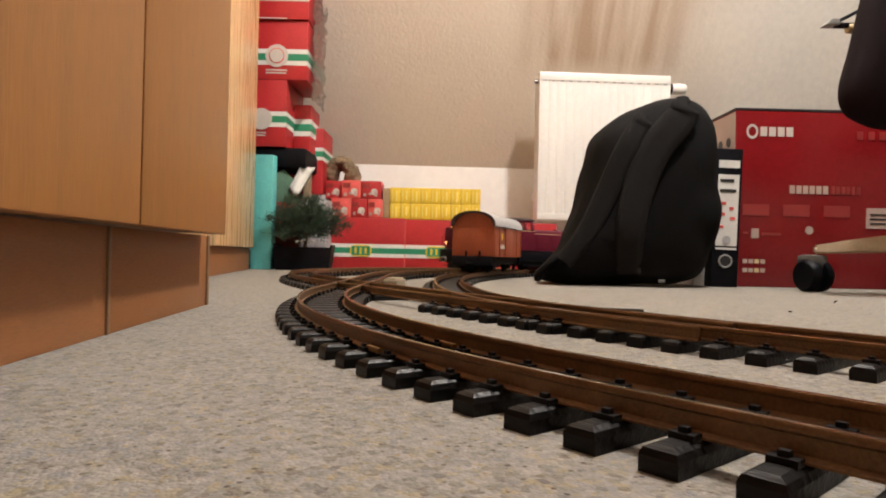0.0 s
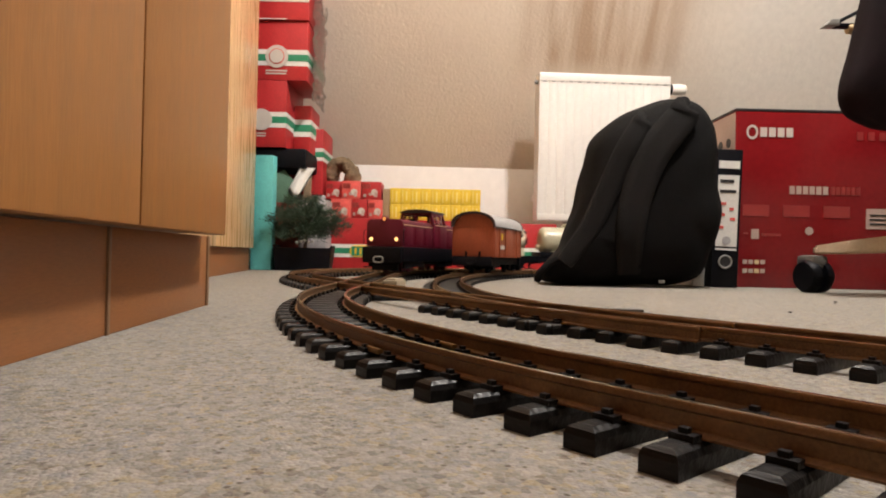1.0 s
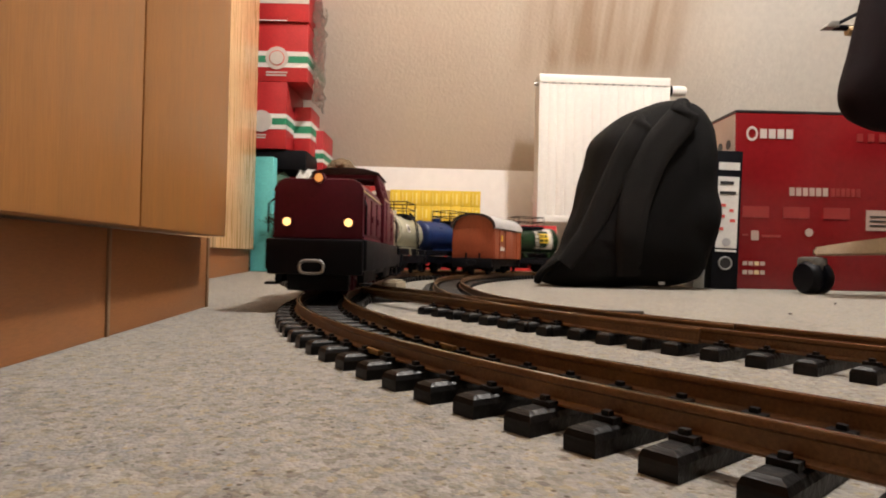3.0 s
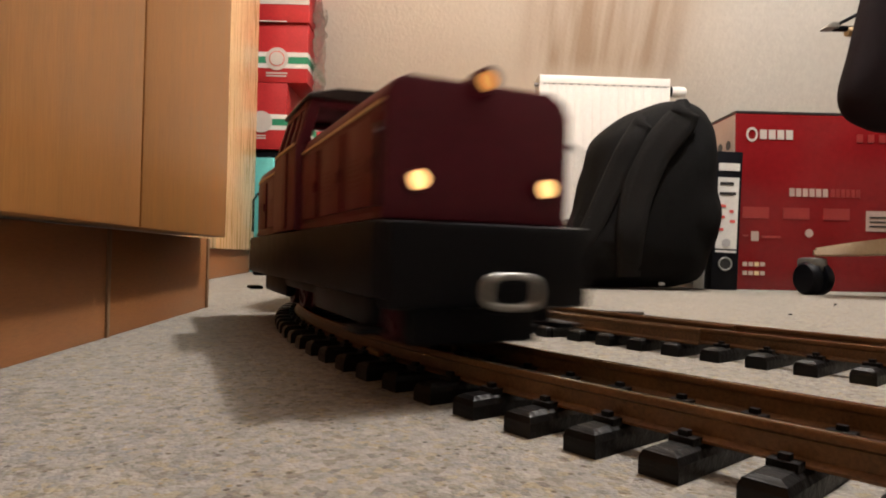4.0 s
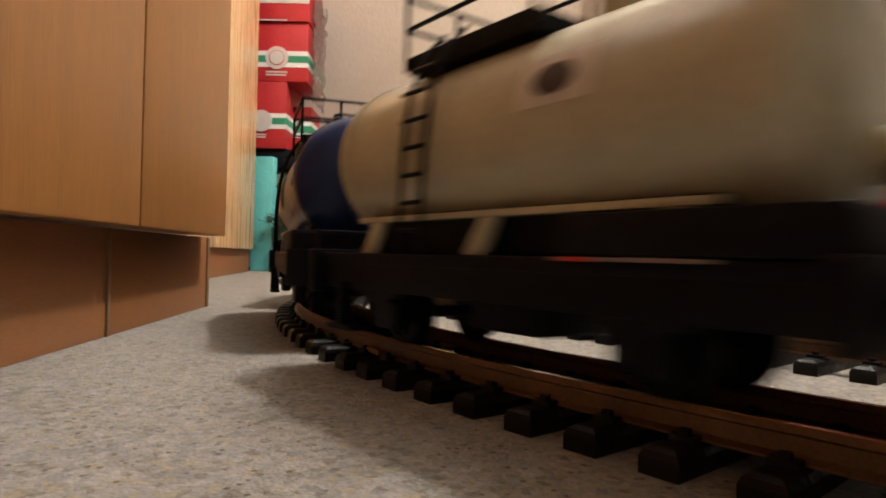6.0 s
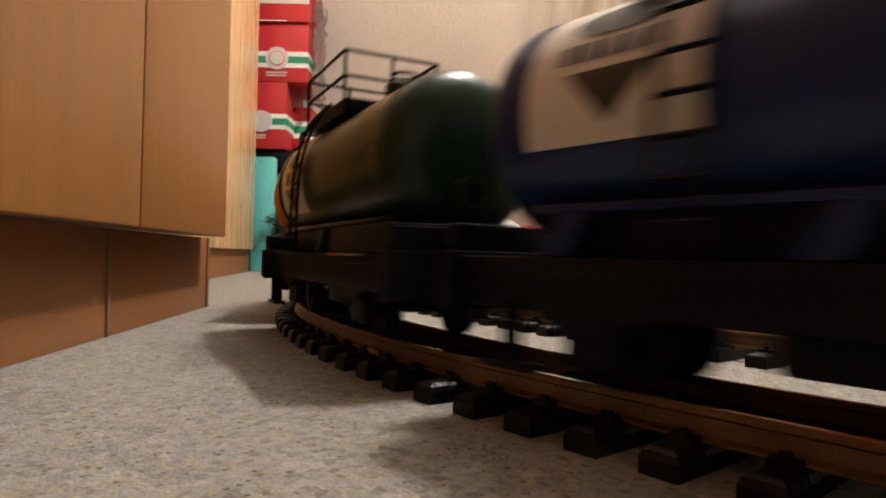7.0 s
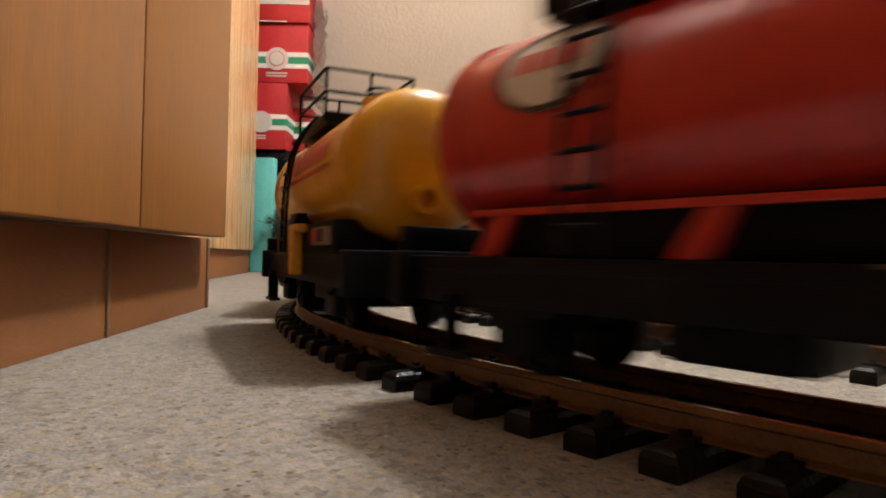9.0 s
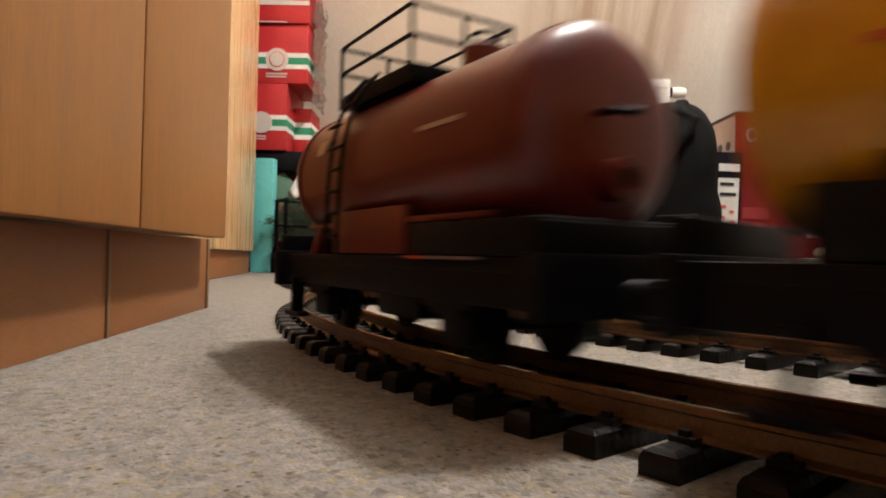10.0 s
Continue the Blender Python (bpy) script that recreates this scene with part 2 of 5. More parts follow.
M["bark"] = node_mat("bark", (0.09, 0.06, 0.04), 0.9, vary=0.25, scale=60, bump=0.6, bump_scale=200)
M["rock"] = node_mat("brown_model_rock", (0.20, 0.135, 0.075), 0.9, vary=0.32, scale=40, bump=0.8, bump_scale=90)
M["brick"] = node_mat("model_brick", (0.32, 0.07, 0.05), 0.8, vary=0.25, scale=80, rand=0.2)
M["green_card"] = node_mat("dull_green_card", (0.10, 0.20, 0.13), 0.7, vary=0.12, scale=30)
M["paper"] = node_mat("white_paper", (0.70, 0.68, 0.63), 0.8, vary=0.05, scale=20)
M["motor"] = node_mat("grey_point_motor", (0.10, 0.095, 0.085), 0.55, vary=0.15, scale=60)
M["motor_tan"] = node_mat("tan_point_motor", (0.27, 0.22, 0.15), 0.6, vary=0.12, scale=60)
M["joiner"] = node_mat("brass_joiner", (0.34, 0.20, 0.08), 0.4, metal=0.8, vary=0.15, scale=80)
M["notice"] = node_mat("dull_notice_print", (0.20, 0.16, 0.14), 0.5, vary=0.1, scale=60)
M["bulb"] = glow_mat("opal_lamp", (1.0, 0.82, 0.62), 3.0)
M["printer_red"] = node_mat("glossy_red_carton", (0.1850, 0.0076, 0.0096), 0.22, vary=0.07, scale=9)
M["faint"] = node_mat("pale_red_print", (0.2700, 0.0300, 0.0270), 0.3, vary=0.06, scale=30)
M["pale"] = node_mat("pale_print", (0.4400, 0.3300, 0.2800), 0.35, vary=0.06, scale=30)


# ---------------------------------------------------------------- mesh helpers
def part(name, bm, mat, parent=None, label="", smooth=40):
    """Link a bmesh as one mesh object, under a thing or a part if given."""
    bmesh.ops.recalc_face_normals(bm, faces=bm.faces)
    me = bpy.data.meshes.new(name)
    bm.to_mesh(me)
    bm.free()
    me.materials.append(M[mat])
    if smooth:
        me.polygons.foreach_set("use_smooth", [True] * len(me.polygons))
        me.set_sharp_from_angle(angle=radians(smooth))
    ob = new(name, me)
    ob.parent = parent
    return tagged(ob, label)


def thing(name, m, label, category, group="", kind=""):
    ob = new(name)
    ob.empty_display_size = 0.02
    ob.matrix_basis = m
    return tagged(ob, label, category, group, kind)


def box(x0, x1, y0, y1, z0, z1, bevel=0.0, bm=None, m=None, seg=2):
    b = bmesh.new()
    bmesh.ops.create_cube(b, size=1, matrix=Matrix.Translation(((x0 + x1) / 2, (y0 + y1) / 2, (z0 + z1) / 2)) @ Matrix.Diagonal((x1 - x0, y1 - y0, z1 - z0, 1)))
    if bevel:
        bmesh.ops.bevel(b, geom=b.edges, offset=bevel, segments=seg, affect="EDGES", profile=0.6)
    return merge(b, bm, m)


def merge(b, bm=None, m=None):
    """b, moved by m; added to bm if that is given."""
    if m is not None:
        bmesh.ops.transform(b, matrix=m, verts=b.verts)
    if bm is None:
        return b
    me = bpy.data.meshes.new("tmp")
    b.to_mesh(me)
    b.free()
    bm.from_mesh(me)
    bpy.data.meshes.remove(me)
    return bm


def lathe(profile, n=32, bm=None, m=None, axis="X"):
    """A body of revolution round X (or Z) from (along, radius) pairs; radius 0 closes it."""
    b = bmesh.new()
    rings = []
    for a, r in profile:
        if r < 1e-6:
            rings.append([b.verts.new((a, 0, 0) if axis == "X" else (0, 0, a))])
        else:
            ring = []
            for i in range(n):
                t = 2 * math.pi * i / n
                c, s = r * math.cos(t), r * math.sin(t)
                ring.append(b.verts.new((a, c, s) if axis == "X" else (c, s, a)))
            rings.append(ring)
    for p, q in zip(rings, rings[1:]):
        for i in range(n):
            j = (i + 1) % n
            if len(p) == 1 and len(q) > 1:
                b.faces.new((p[0], q[i], q[j]))
            elif len(q) == 1 and len(p) > 1:
                b.faces.new((p[i], q[0], p[j]))
            elif len(p) > 1:
                b.faces.new((p[i], q[i], q[j], p[j]))
    return merge(b, bm, m)


def tube(points, r, n=8, bm=None, m=None):
    """A round bar along points, with closed ends."""
    b = bmesh.new()
    pts = [Vector(p) for p in points]
    rings = []
    for i, p in enumerate(pts):
        d = (pts[min(i + 1, len(pts) - 1)] - pts[max(i - 1, 0)]).normalized()
        u = d.orthogonal().normalized() if not rings else (up - d * up.dot(d)).normalized()
        up = u
        v = d.cross(u)
        rings.append([b.verts.new(p + r * (u * math.cos(2 * math.pi * k / n) + v * math.sin(2 * math.pi * k / n))) for k in range(n)])
    for p, q in zip(rings, rings[1:]):
        for i in range(n):
            b.faces.new((p[i], p[(i + 1) % n], q[(i + 1) % n], q[i]))
    b.faces.new(rings[0])
    b.faces.new(rings[-1])
    return merge(b, bm, m)


def prism(outline, y0, y1, bevel=0.0, bm=None, m=None):
    """An (x, z) outline pulled from y0 to y1."""
    b = bmesh.new()
    f = [b.verts.new((x, y0, z)) for x, z in outline]
    k = [b.verts.new((x, y1, z)) for x, z in outline]
    b.faces.new(f)
    b.faces.new(k[::-1])
    for i in range(len(f)):
        j = (i + 1) % len(f)
        b.faces.new((f[i], k[i], k[j], f[j]))
    if bevel:
        bmesh.ops.bevel(b, geom=b.edges, offset=bevel, segments=2, affect="EDGES", profile=0.6)
    return merge(b, bm, m)


# ---------------------------------------------------------------- the room
def slab(name, x0, x1, y0, y1, z0, z1, mat, label, m=None):
    ob = part(name, box(x0, x1, y0, y1, z0, z1, m=m), mat, smooth=0)
    return tagged(ob, label, "", "", "structure")


slab("floor", -1.6, 3.8, -2.4, 3.2, -0.05, 0, "carpet", "grey and sand speckled short-pile carpet floor")
YAW = Matrix.Translation((0, 2.75, 0)) @ Matrix.Rotation(radians(2.5), 4, "Z")
slab("wall_north", -1.9, 4.0, 0, 0.12, 0, 0.445, "knee", "low white painted knee wall under the roof slope", YAW)
# the roof slope leans in over the knee wall; its own z runs up the slope
slope = part("wall_slope", box(-1.9, 4.0, 0, 0.12, 0, 2.16), "soot", smooth=0)
slope.matrix_basis = YAW @ Matrix.Translation((0, 0, 0.445)) @ Matrix.Rotation(radians(29), 4, "X")
tagged(slope, "sloping attic wall in wood-chip paper with brown soot streaks", "", "", "structure")
slab("wall_west", -1.6, -1.5, -2.4, 3.2, 0, 2.4, "paint", "plain papered side wall of the room")
slab("wall_east", 3.7, 3.8, -2.4, 3.2, 0, 2.4, "paint", "plain papered far side wall of the room")
slab("wall_south", -1.5, 3.7, -2.4, -2.3, 0, 2.4, "paint", "plain papered wall behind the layout")
slab("ceiling", -1.6, 3.8, -2.4, 2.2, 2.32, 2.42, "ceiling", "plain white painted ceiling")

light = thing("ceiling_lamp", pose(LAMP[0], LAMP[1], 2.32), "lit round opal glass ceiling lamp", "lamp")
part("base_plate", lathe([(0, 0), (0, 0.14), (-0.02, 0.14), (-0.02, 0)], 32, axis="Z"), "radiator", light)
part("shade", lathe([(-0.021, 0.135), (-0.045, 0.132), (-0.049, 0.128), (-0.045, 0.124), (-0.021, 0.124)], 32, axis="Z"), "bulb", light, "glowing opal rim")


# ---------------------------------------------------------------- cabinets
def cabinet(m, length, depth, kick_h, kick_in, top, splits, label, wood="beech"):
    """Front on the local plane x = 0, running along y from 0 to length; the body lies at x < 0."""
    root = thing("cabinet", m, label, "cabinet", "beech cabinets along the wall")
    part("body", box(-depth, -0.0205, 0.002, length - 0.002, kick_h + 0.001, top, 0.001), wood, root)
    cuts = [0.0, *splits, length]
    for a, b in zip(cuts, cuts[1:]):
        part("door", box(-0.020, 0, a + 0.0012, b - 0.0012, kick_h, top, 0.0016), wood, root)
    return root


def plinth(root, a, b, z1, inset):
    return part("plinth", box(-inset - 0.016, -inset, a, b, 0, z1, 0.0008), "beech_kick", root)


# local y runs away from the camera
near_dir = math.degrees(math.atan2(0.1, 1.0))
near_cab = cabinet(Matrix.Translation((-0.2405, 0.70, 0)) @ Matrix.Rotation(radians(near_dir), 4, "Z") @ Matrix.Translation((0, -1.40, 0)),
                   1.40, 0.42, 0.080, 0.026, 1.6, [0.62, 1.149], "tall beech veneer cabinet with plain doors and a recessed plinth")
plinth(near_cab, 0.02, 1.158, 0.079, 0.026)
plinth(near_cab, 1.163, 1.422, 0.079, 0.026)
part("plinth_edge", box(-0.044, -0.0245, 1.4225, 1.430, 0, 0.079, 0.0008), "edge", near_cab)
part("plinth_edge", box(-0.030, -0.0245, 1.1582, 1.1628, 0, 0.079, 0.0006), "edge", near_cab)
far_cab = cabinet(Matrix.Translation((-0.538, 1.496, 0)) @ Matrix.Rotation(radians(8.7), 4, "Z") @ Matrix.Translation((0.006, -0.62, 0)), 1.20, 0.40, 0.072, 0.02, 1.5, [0.6],
                  "pale beech veneer cabinet further back beside the boxes, colour brightened as if strongly lit", "beech_lit")
plinth(far_cab, 0.01, 1.19, 0.071, 0.012)


# ---------------------------------------------------------------- railway track
class Line:
    """A track's centre line from a start, a heading (left of +Y) and arcs of (length, curvature to the left)."""

    def __init__(self, x, y, h, arcs, back=()):
        def run(x, y, h, arcs, sign):
            pts = []
            for length, k in arcs:
                n = max(1, round(length / 0.004))
                d = sign * length / n
                for _ in range(n):
                    x -= math.sin(h + k * d / 2) * d
                    y += math.cos(h + k * d / 2) * d
                    h += k * d
                    pts.append((x, y, h))
            return pts
        ahead, behind = run(x, y, h, arcs, 1), run(x, y, h, back, -1)
        pts = np.array(behind[::-1] + [(x, y, h)] + ahead)
        self.x, self.y, self.h = pts.T
        seg = np.hypot(np.diff(self.x), np.diff(self.y))
        self.s = np.concatenate([[0], np.cumsum(seg)])
        self.s -= self.s[len(behind)]

    def at(self, s):
        return float(np.interp(s, self.s, self.x)), float(np.interp(s, self.s, self.y)), float(np.interp(s, self.s, self.h))


LOOP = Line(0.2319, 0.07, 0.7825, [(0.25, -0.39), (0.2, -1.075), (0.2, -1.15), (0.2, -1.215), (0.2, -0.13), (0.2, 0.31), (0.2, -0.33), (0.2, -1.05), (0.62, -1.67), (0.2, -1.1), (3.0, 0)],
            [(0.75, -1.0), (2.3, 0)])
CROSS = Line(0.56, 0.09, 0.93, [(0.15, -0.6), (0.35, -0.50), (0.3, -0.35), (0.3, -0.1), (0.3, -0.45), (0.25, -1.15), (0.25, -1.55), (0.25, -1.6), (0.3, -1.45), (0.3, -1.2), (0.6, 0)], [(0.5, 0)])
SPUR = Line(0.205, 0.425, 0.70, [(0.2, -1.2), (0.25, -1.4), (0.2, -0.4), (0.15, -0.3), (0.2, -0.7), (0.22, -0.70), (0.7, -0.45)])
RAIL_TOP = 0.019
PITCH = 0.0282


def rail(line, offset, s0, s1, parent):
    """A flat-bottomed rail swept along the line."""
    half = [(0.0034, 0.0088), (0.0034, 0.0096), (0.0009, 0.0108), (0.0008, 0.0158), (0.0016, 0.0166), (0.0016, 0.0185), (0.0012, 0.0190)]
    prof = half + [(-x, z) for x, z in half[::-1]]
    b = bmesh.new()
    rings = []
    n = max(2, int((s1 - s0) / 0.012))
    for i in range(n + 1):
        x, y, h = line.at(s0 + (s1 - s0) * i / n)
        rings.append([b.verts.new((x - (offset + u) * math.cos(h), y - (offset + u) * math.sin(h), z)) for u, z in prof])
    k = len(prof)
    for p, q in zip(rings, rings[1:]):
        for i in range(k):
            b.faces.new((p[i], p[(i + 1) % k], q[(i + 1) % k], q[i]))
    b.faces.new(rings[0])
    b.faces.new(rings[-1][::-1])
    top = bmesh.new()
    rings = []
    for i in range(n + 1):
        x, y, h = line.at(s0 + (s1 - s0) * i / n)
        rings.append([top.verts.new((x - (offset + u) * math.cos(h), y - (offset + u) * math.sin(h), z)) for u, z in ((-0.0011, 0.0188), (0.0011, 0.0188), (0.0010, 0.0192), (-0.0010, 0.0192))])
    for p, q in zip(rings, rings[1:]):
        for i in range(4):
            top.faces.new((p[i], p[(i + 1) % 4], q[(i + 1) % 4], q[i]))
    web = part("rail", b, "rail", parent, "brown tarnished brass rail")
    part("running_surface", top, "rail_top", web, "polished rail top")
    return web


def sleeper_mesh():
    """A moulded sleeper with a chamfered top and four rail chairs; x across the track."""
    b = bmesh.new()
    L, w = 0.0445, 0.0066
    bot = [b.verts.new((sx * L, sy * w, 0)) for sx, sy in ((-1, -1), (1, -1), (1, 1), (-1, 1))]
    mid = [b.verts.new((sx * L, sy * w, 0.0052)) for sx, sy in ((-1, -1), (1, -1), (1, 1), (-1, 1))]
    sho = [b.verts.new((sx * (L - 0.0008), sy * (w - 0.0010), 0.0074)) for sx, sy in ((-1, -1), (1, -1), (1, 1), (-1, 1))]
    top = [b.verts.new((sx * (L - 0.003), sy * (w - 0.0032), 0.0087)) for sx, sy in ((-1, -1), (1, -1), (1, 1), (-1, 1))]
    for lo, hi in ((bot, mid), (mid, sho), (sho, top)):
        for i in range(4):
            b.faces.new((lo[i], lo[(i + 1) % 4], hi[(i + 1) % 4], hi[i]))
    b.faces.new(top)
    b.faces.new(bot[::-1])
    for sx in (-1, 1):
        for side in (-1, 1):
            c = sx * 0.0238 + side * 0.0056
            box(c - 0.0026, c + 0.0026, -0.0042, 0.0042, 0.0082, 0.0106, bm=b)
            box(c - 0.0013, c + 0.0013, -0.0016, 0.0016, 0.0104, 0.0124, bm=b)
    bmesh.ops.recalc_face_normals(b, faces=b.faces)
    me = bpy.data.meshes.new("sleeper")
    b.to_mesh(me)
    b.free()
    me.materials.append(M["sleeper"])
    return me


SLEEPER = sleeper_mesh()


def track(line, s0, s1, label, skip=()):
    root = thing("railway_track", Matrix.Identity(4), label, "track", "model railway tracks")
    for side in (-0.0238, 0.0238):
        rail(line, side, s0, s1, root)
    for i in range(int((s1 - s0) / PITCH)):
        s = s0 + (i + 0.5) * PITCH
        if any(a < s < b for a, b in skip):
            continue
        x, y, h = line.at(s)
        ob = new("sleeper", SLEEPER)
        ob.parent = root
        ob.matrix_basis = pose(x, y, 0, 0, 0, math.degrees(h) + random.uniform(-0.8, 0.8))
    return root


# ---------------------------------------------------------------- things at the back
def carton(name, x0, x1, y0, y1, z0, z1, mat, label, category="box", group="", lid=0.0, turn=0.0, lidmat=None):
    """A cardboard box on its support; lid: height of a slightly larger lid."""
    cx, cy = (x0 + x1) / 2, (y0 + y1) / 2
    w, d = (x1 - x0) / 2, (y1 - y0) / 2
    root = thing(name, pose(cx, cy, z0, 0, 0, turn), label, category, group)
    hgt = z1 - z0
    part("carton", box(-w, w, -d, d, 0, hgt - (lid and 0.001), 0.002), mat, root)
    if lid:
        part("lid", box(-w - 0.002, w + 0.002, -d - 0.002, d + 0.002, hgt - lid, hgt + 0.001, 0.002), lidmat or mat, root)
    root["half"] = (w, d, hgt)
    return root


def print_on(root, x0, x1, z0, z1, mat, label="", name="print", lift=0.0016):
    """A printed panel on the front of a carton, in its own space."""
    d = root["half"][1]
    return part(name, box(x0, x1, -d - lift, -d + 0.0004, z0, z1), mat, root, label, smooth=0)


def band_on(root, z0, z1):
    """The white, green and white band that runs round a carton."""
    w, d, _ = root["half"]
    e = 0.0012
    part("white_band", box(-w - e, w + e, -d - e, d + e, z0, z1), "paper", root, "white printed band", smooth=0)
    t = (z1 - z0) * 0.29
    e = 0.0020
    part("green_band", box(-w - e, w + e, -d - e, d + e, z0 + t, z1 - t), "green_print", root, "green printed stripe", smooth=0)


def disc_on(root, x, z, r, mat="white_print", name="logo_disc", lift=0.0036, sx=1.0):
    d = root["half"][1]
    b = lathe([(0, 0), (0, r), (0.0012, r), (0.0012, 0)], 28, axis="Z")
    bmesh.ops.transform(b, matrix=pose(x, -d - lift + 0.0012, z, 90) @ Matrix.Diagonal((sx, 1, 1, 1)), verts=b.verts)
    return part(name, b, mat, root)


def scribble_on(root, x0, x1, z0, z1, rows, mat, lift=0.0052):
    """Unreadable print as plain bars."""
    for i in range(rows):
        h = (z1 - z0) / rows
        print_on(root, x0, x1 - random.uniform(0, 0.25) * (x1 - x0), z0 + h * (i + 0.22), z0 + h * (i + 0.72), mat, name="print_bar", lift=lift)


# red stock boxes in stacks on a low dark shelf
shelf = thing("low_shelf", pose(-0.60, 2.34, 0), "dark low shelf under the stacked red boxes", "shelf")
part("top_board", box(-0.20, 0.115, -0.13, 0.14, 0.355, 0.425, 0.012), "black", shelf)
for sx in (-0.19, 0.095):
    part("leg", box(sx - 0.012, sx + 0.012, 0.10, 0.13, 0, 0.356, 0.002), "board", shelf)
    part("leg", box(sx - 0.012, sx + 0.012, -0.02, 0.01, 0, 0.356, 0.002), "board", shelf)
G1 = "red stock boxes with a white and green band"
b3 = carton("storage_box", -0.74, -0.556, 2.20, 2.46, 0.4255, 0.658, "carton_red", "red cardboard box with white and green band and round emblem", group=G1)
band_on(b3, 0.068, 0.122)
disc_on(b3, 0.006, 0.095, 0.038)
scribble_on(b3, -0.01, 0.03, 0.034, 0.052, 2, "white_print", 0.0016)
b4 = carton("storage_box", -0.554, -0.493, 2.31, 2.47, 0.4255, 0.598, "carton_red", "red cardboard box with white and green band, set back", group=G1)
band_on(b4, 0.058, 0.120)
b2 = carton("storage_box", -0.735, -0.487, 2.20, 2.46, 0.6595, 0.866, "carton_red", "red cardboard box with round white emblem, high in stack", group=G1)
band_on(b2, 0.050, 0.106)
disc_on(b2, 0.018, 0.082, 0.040)
disc_on(b2, 0.018, 0.082, 0.027, "carton_pink", "emblem_ring", 0.0048)
disc_on(b2, 0.018, 0.082, 0.024, "white_print", "emblem_centre", 0.0060)
scribble_on(b2, -0.02, 0.06, 0.018, 0.038, 2, "white_print", 0.0016)
b1 = carton("storage_box", -0.735, -0.483, 2.19, 2.46, 0.8675, 1.07, "carton_red", "red cardboard box with pale lid edge, topmost in stack", group=G1)
print_on(b1, -0.125, 0.126, 0.062, 0.078, "white_print", "white printed band")
print_on(b1, -0.06, 0.05, 0.001, 0.004, "paper", "torn white edge")
for bx, z0, z1, y in ((0.0, 0.66, 1.0, 2.21),):
    b = bmesh.new()
    bmesh.ops.create_grid(b, x_segments=8, y_segments=30, size=0.5)
    for v in b.verts:
        u, w = v.co.x, v.co.y
        v.co = Vector((-0.484 + 0.014 * (1 + noise.noise((u * 6, w * 14, 2))), 2.22 + 0.22 * (u + 0.5), 0.60 + 0.40 * (w + 0.5))) + Vector((0.012 * noise.noise((u * 9, w * 26, 0)), 0, 0))
    wrap = part("plastic_wrap", b, "wrap", smooth=0)
    wrap.modifiers.new("thick", "SOLIDIFY").thickness = 0.0006
    tagged(wrap, "crumpled clear plastic wrap hanging beside the red boxes", "plastic wrap")
b5 = carton("storage_box", -0.60, -0.463, 2.40, 2.60, 0.2815, 0.531, "carton_red", "tall red cardboard box with a white and green band", group=G1)
band_on(b5, 0.128, 0.176)
stand5 = carton("storage_box", -0.62, -0.455, 2.42, 2.62, 0.0, 0.281, "carton_grey", "grey carton under a red box", group="plain cartons")
grey = carton("storage_box", -0.516, -0.425, 2.29, 2.415, 0.0, 0.252, "carton_grey", "grey carton with a pale front beside the plant", group="plain cartons")

# the row of long red boxes on the floor
for i, (x0, x1) in enumerate(((-0.431, -0.1465), (-0.1455, 0.142), (0.143, 0.43))):
    big = carton("storage_box", x0, x1, 2.40, 2.56, 0, 0.196 - 0.004 * i, "carton_red", "long red box with a white and green band on the carpet", group="long red boxes on the floor", turn=-0.6)
    band_on(big, 0.046, 0.096)
    cx = -0.022
    part("logo_plate", prism([(cx - 0.042, 0.070), (cx - 0.038, 0.056), (cx - 0.026, 0.049), (cx + 0.026, 0.049), (cx + 0.038, 0.056), (cx + 0.042, 0.070), (cx + 0.038, 0.085), (cx + 0.026, 0.092), (cx - 0.026, 0.092), (cx - 0.038, 0.085)],
                             -0.0836, -0.081), "yellow_print", big, "yellow edged green plate")
    print_on(big, cx - 0.035, cx + 0.035, 0.0535, 0.0875, "green_print", "green plate", "plate_field", 0.0044)
    for k in (-1, 0, 1):
        part("emblem_bar", box(cx + k * 0.019 - 0.0038, cx + k * 0.019 + 0.0038, -0.0854, -0.084, 0.059, 0.082), "yellow_print", big, smooth=0)
    if i == 1:
        print_on(big, -0.1437, -0.1405, 0.001, 0.19, "carton_pink", "worn box edge")
# small cartons on the long boxes
G2 = "small red cartons with white emblems"
for k, (x0, x1, z0, z1, y) in enumerate(((-0.43, -0.352, 0.197, 0.268, 2.405), (-0.350, -0.292, 0.197, 0.268, 2.405), (-0.290, -0.235, 0.197, 0.268, 2.41), (-0.455, -0.392, 0.269, 0.337, 2.43), (-0.390, -0.318, 0.269, 0.338, 2.41), (-0.316, -0.240, 0.269, 0.336, 2.41))):
    c = carton("small_carton", x0, x1, y, y + 0.12, z0, z1, "carton_red" if k % 2 else "carton_pink", "small red carton with a white egg-shaped emblem", group=G2, turn=random.uniform(-2, 2))
    w = (x1 - x0) / 2
    disc_on(c, w * 0.3, 0.026, 0.0125, lift=0.0022)
    print_on(c, -w * 0.9, -w * 0.1, 0.040, 0.058, "faint", name="print")
    for q in range(3):
        print_on(c, -w * 0.8 + q * w * 0.55, -w * 0.5 + q * w * 0.55, 0.008 + 0.006 * (q % 2), 0.020 + 0.004 * q, "pale", name="print", lift=0.0026)
G3 = "yellow cartons on the long boxes"
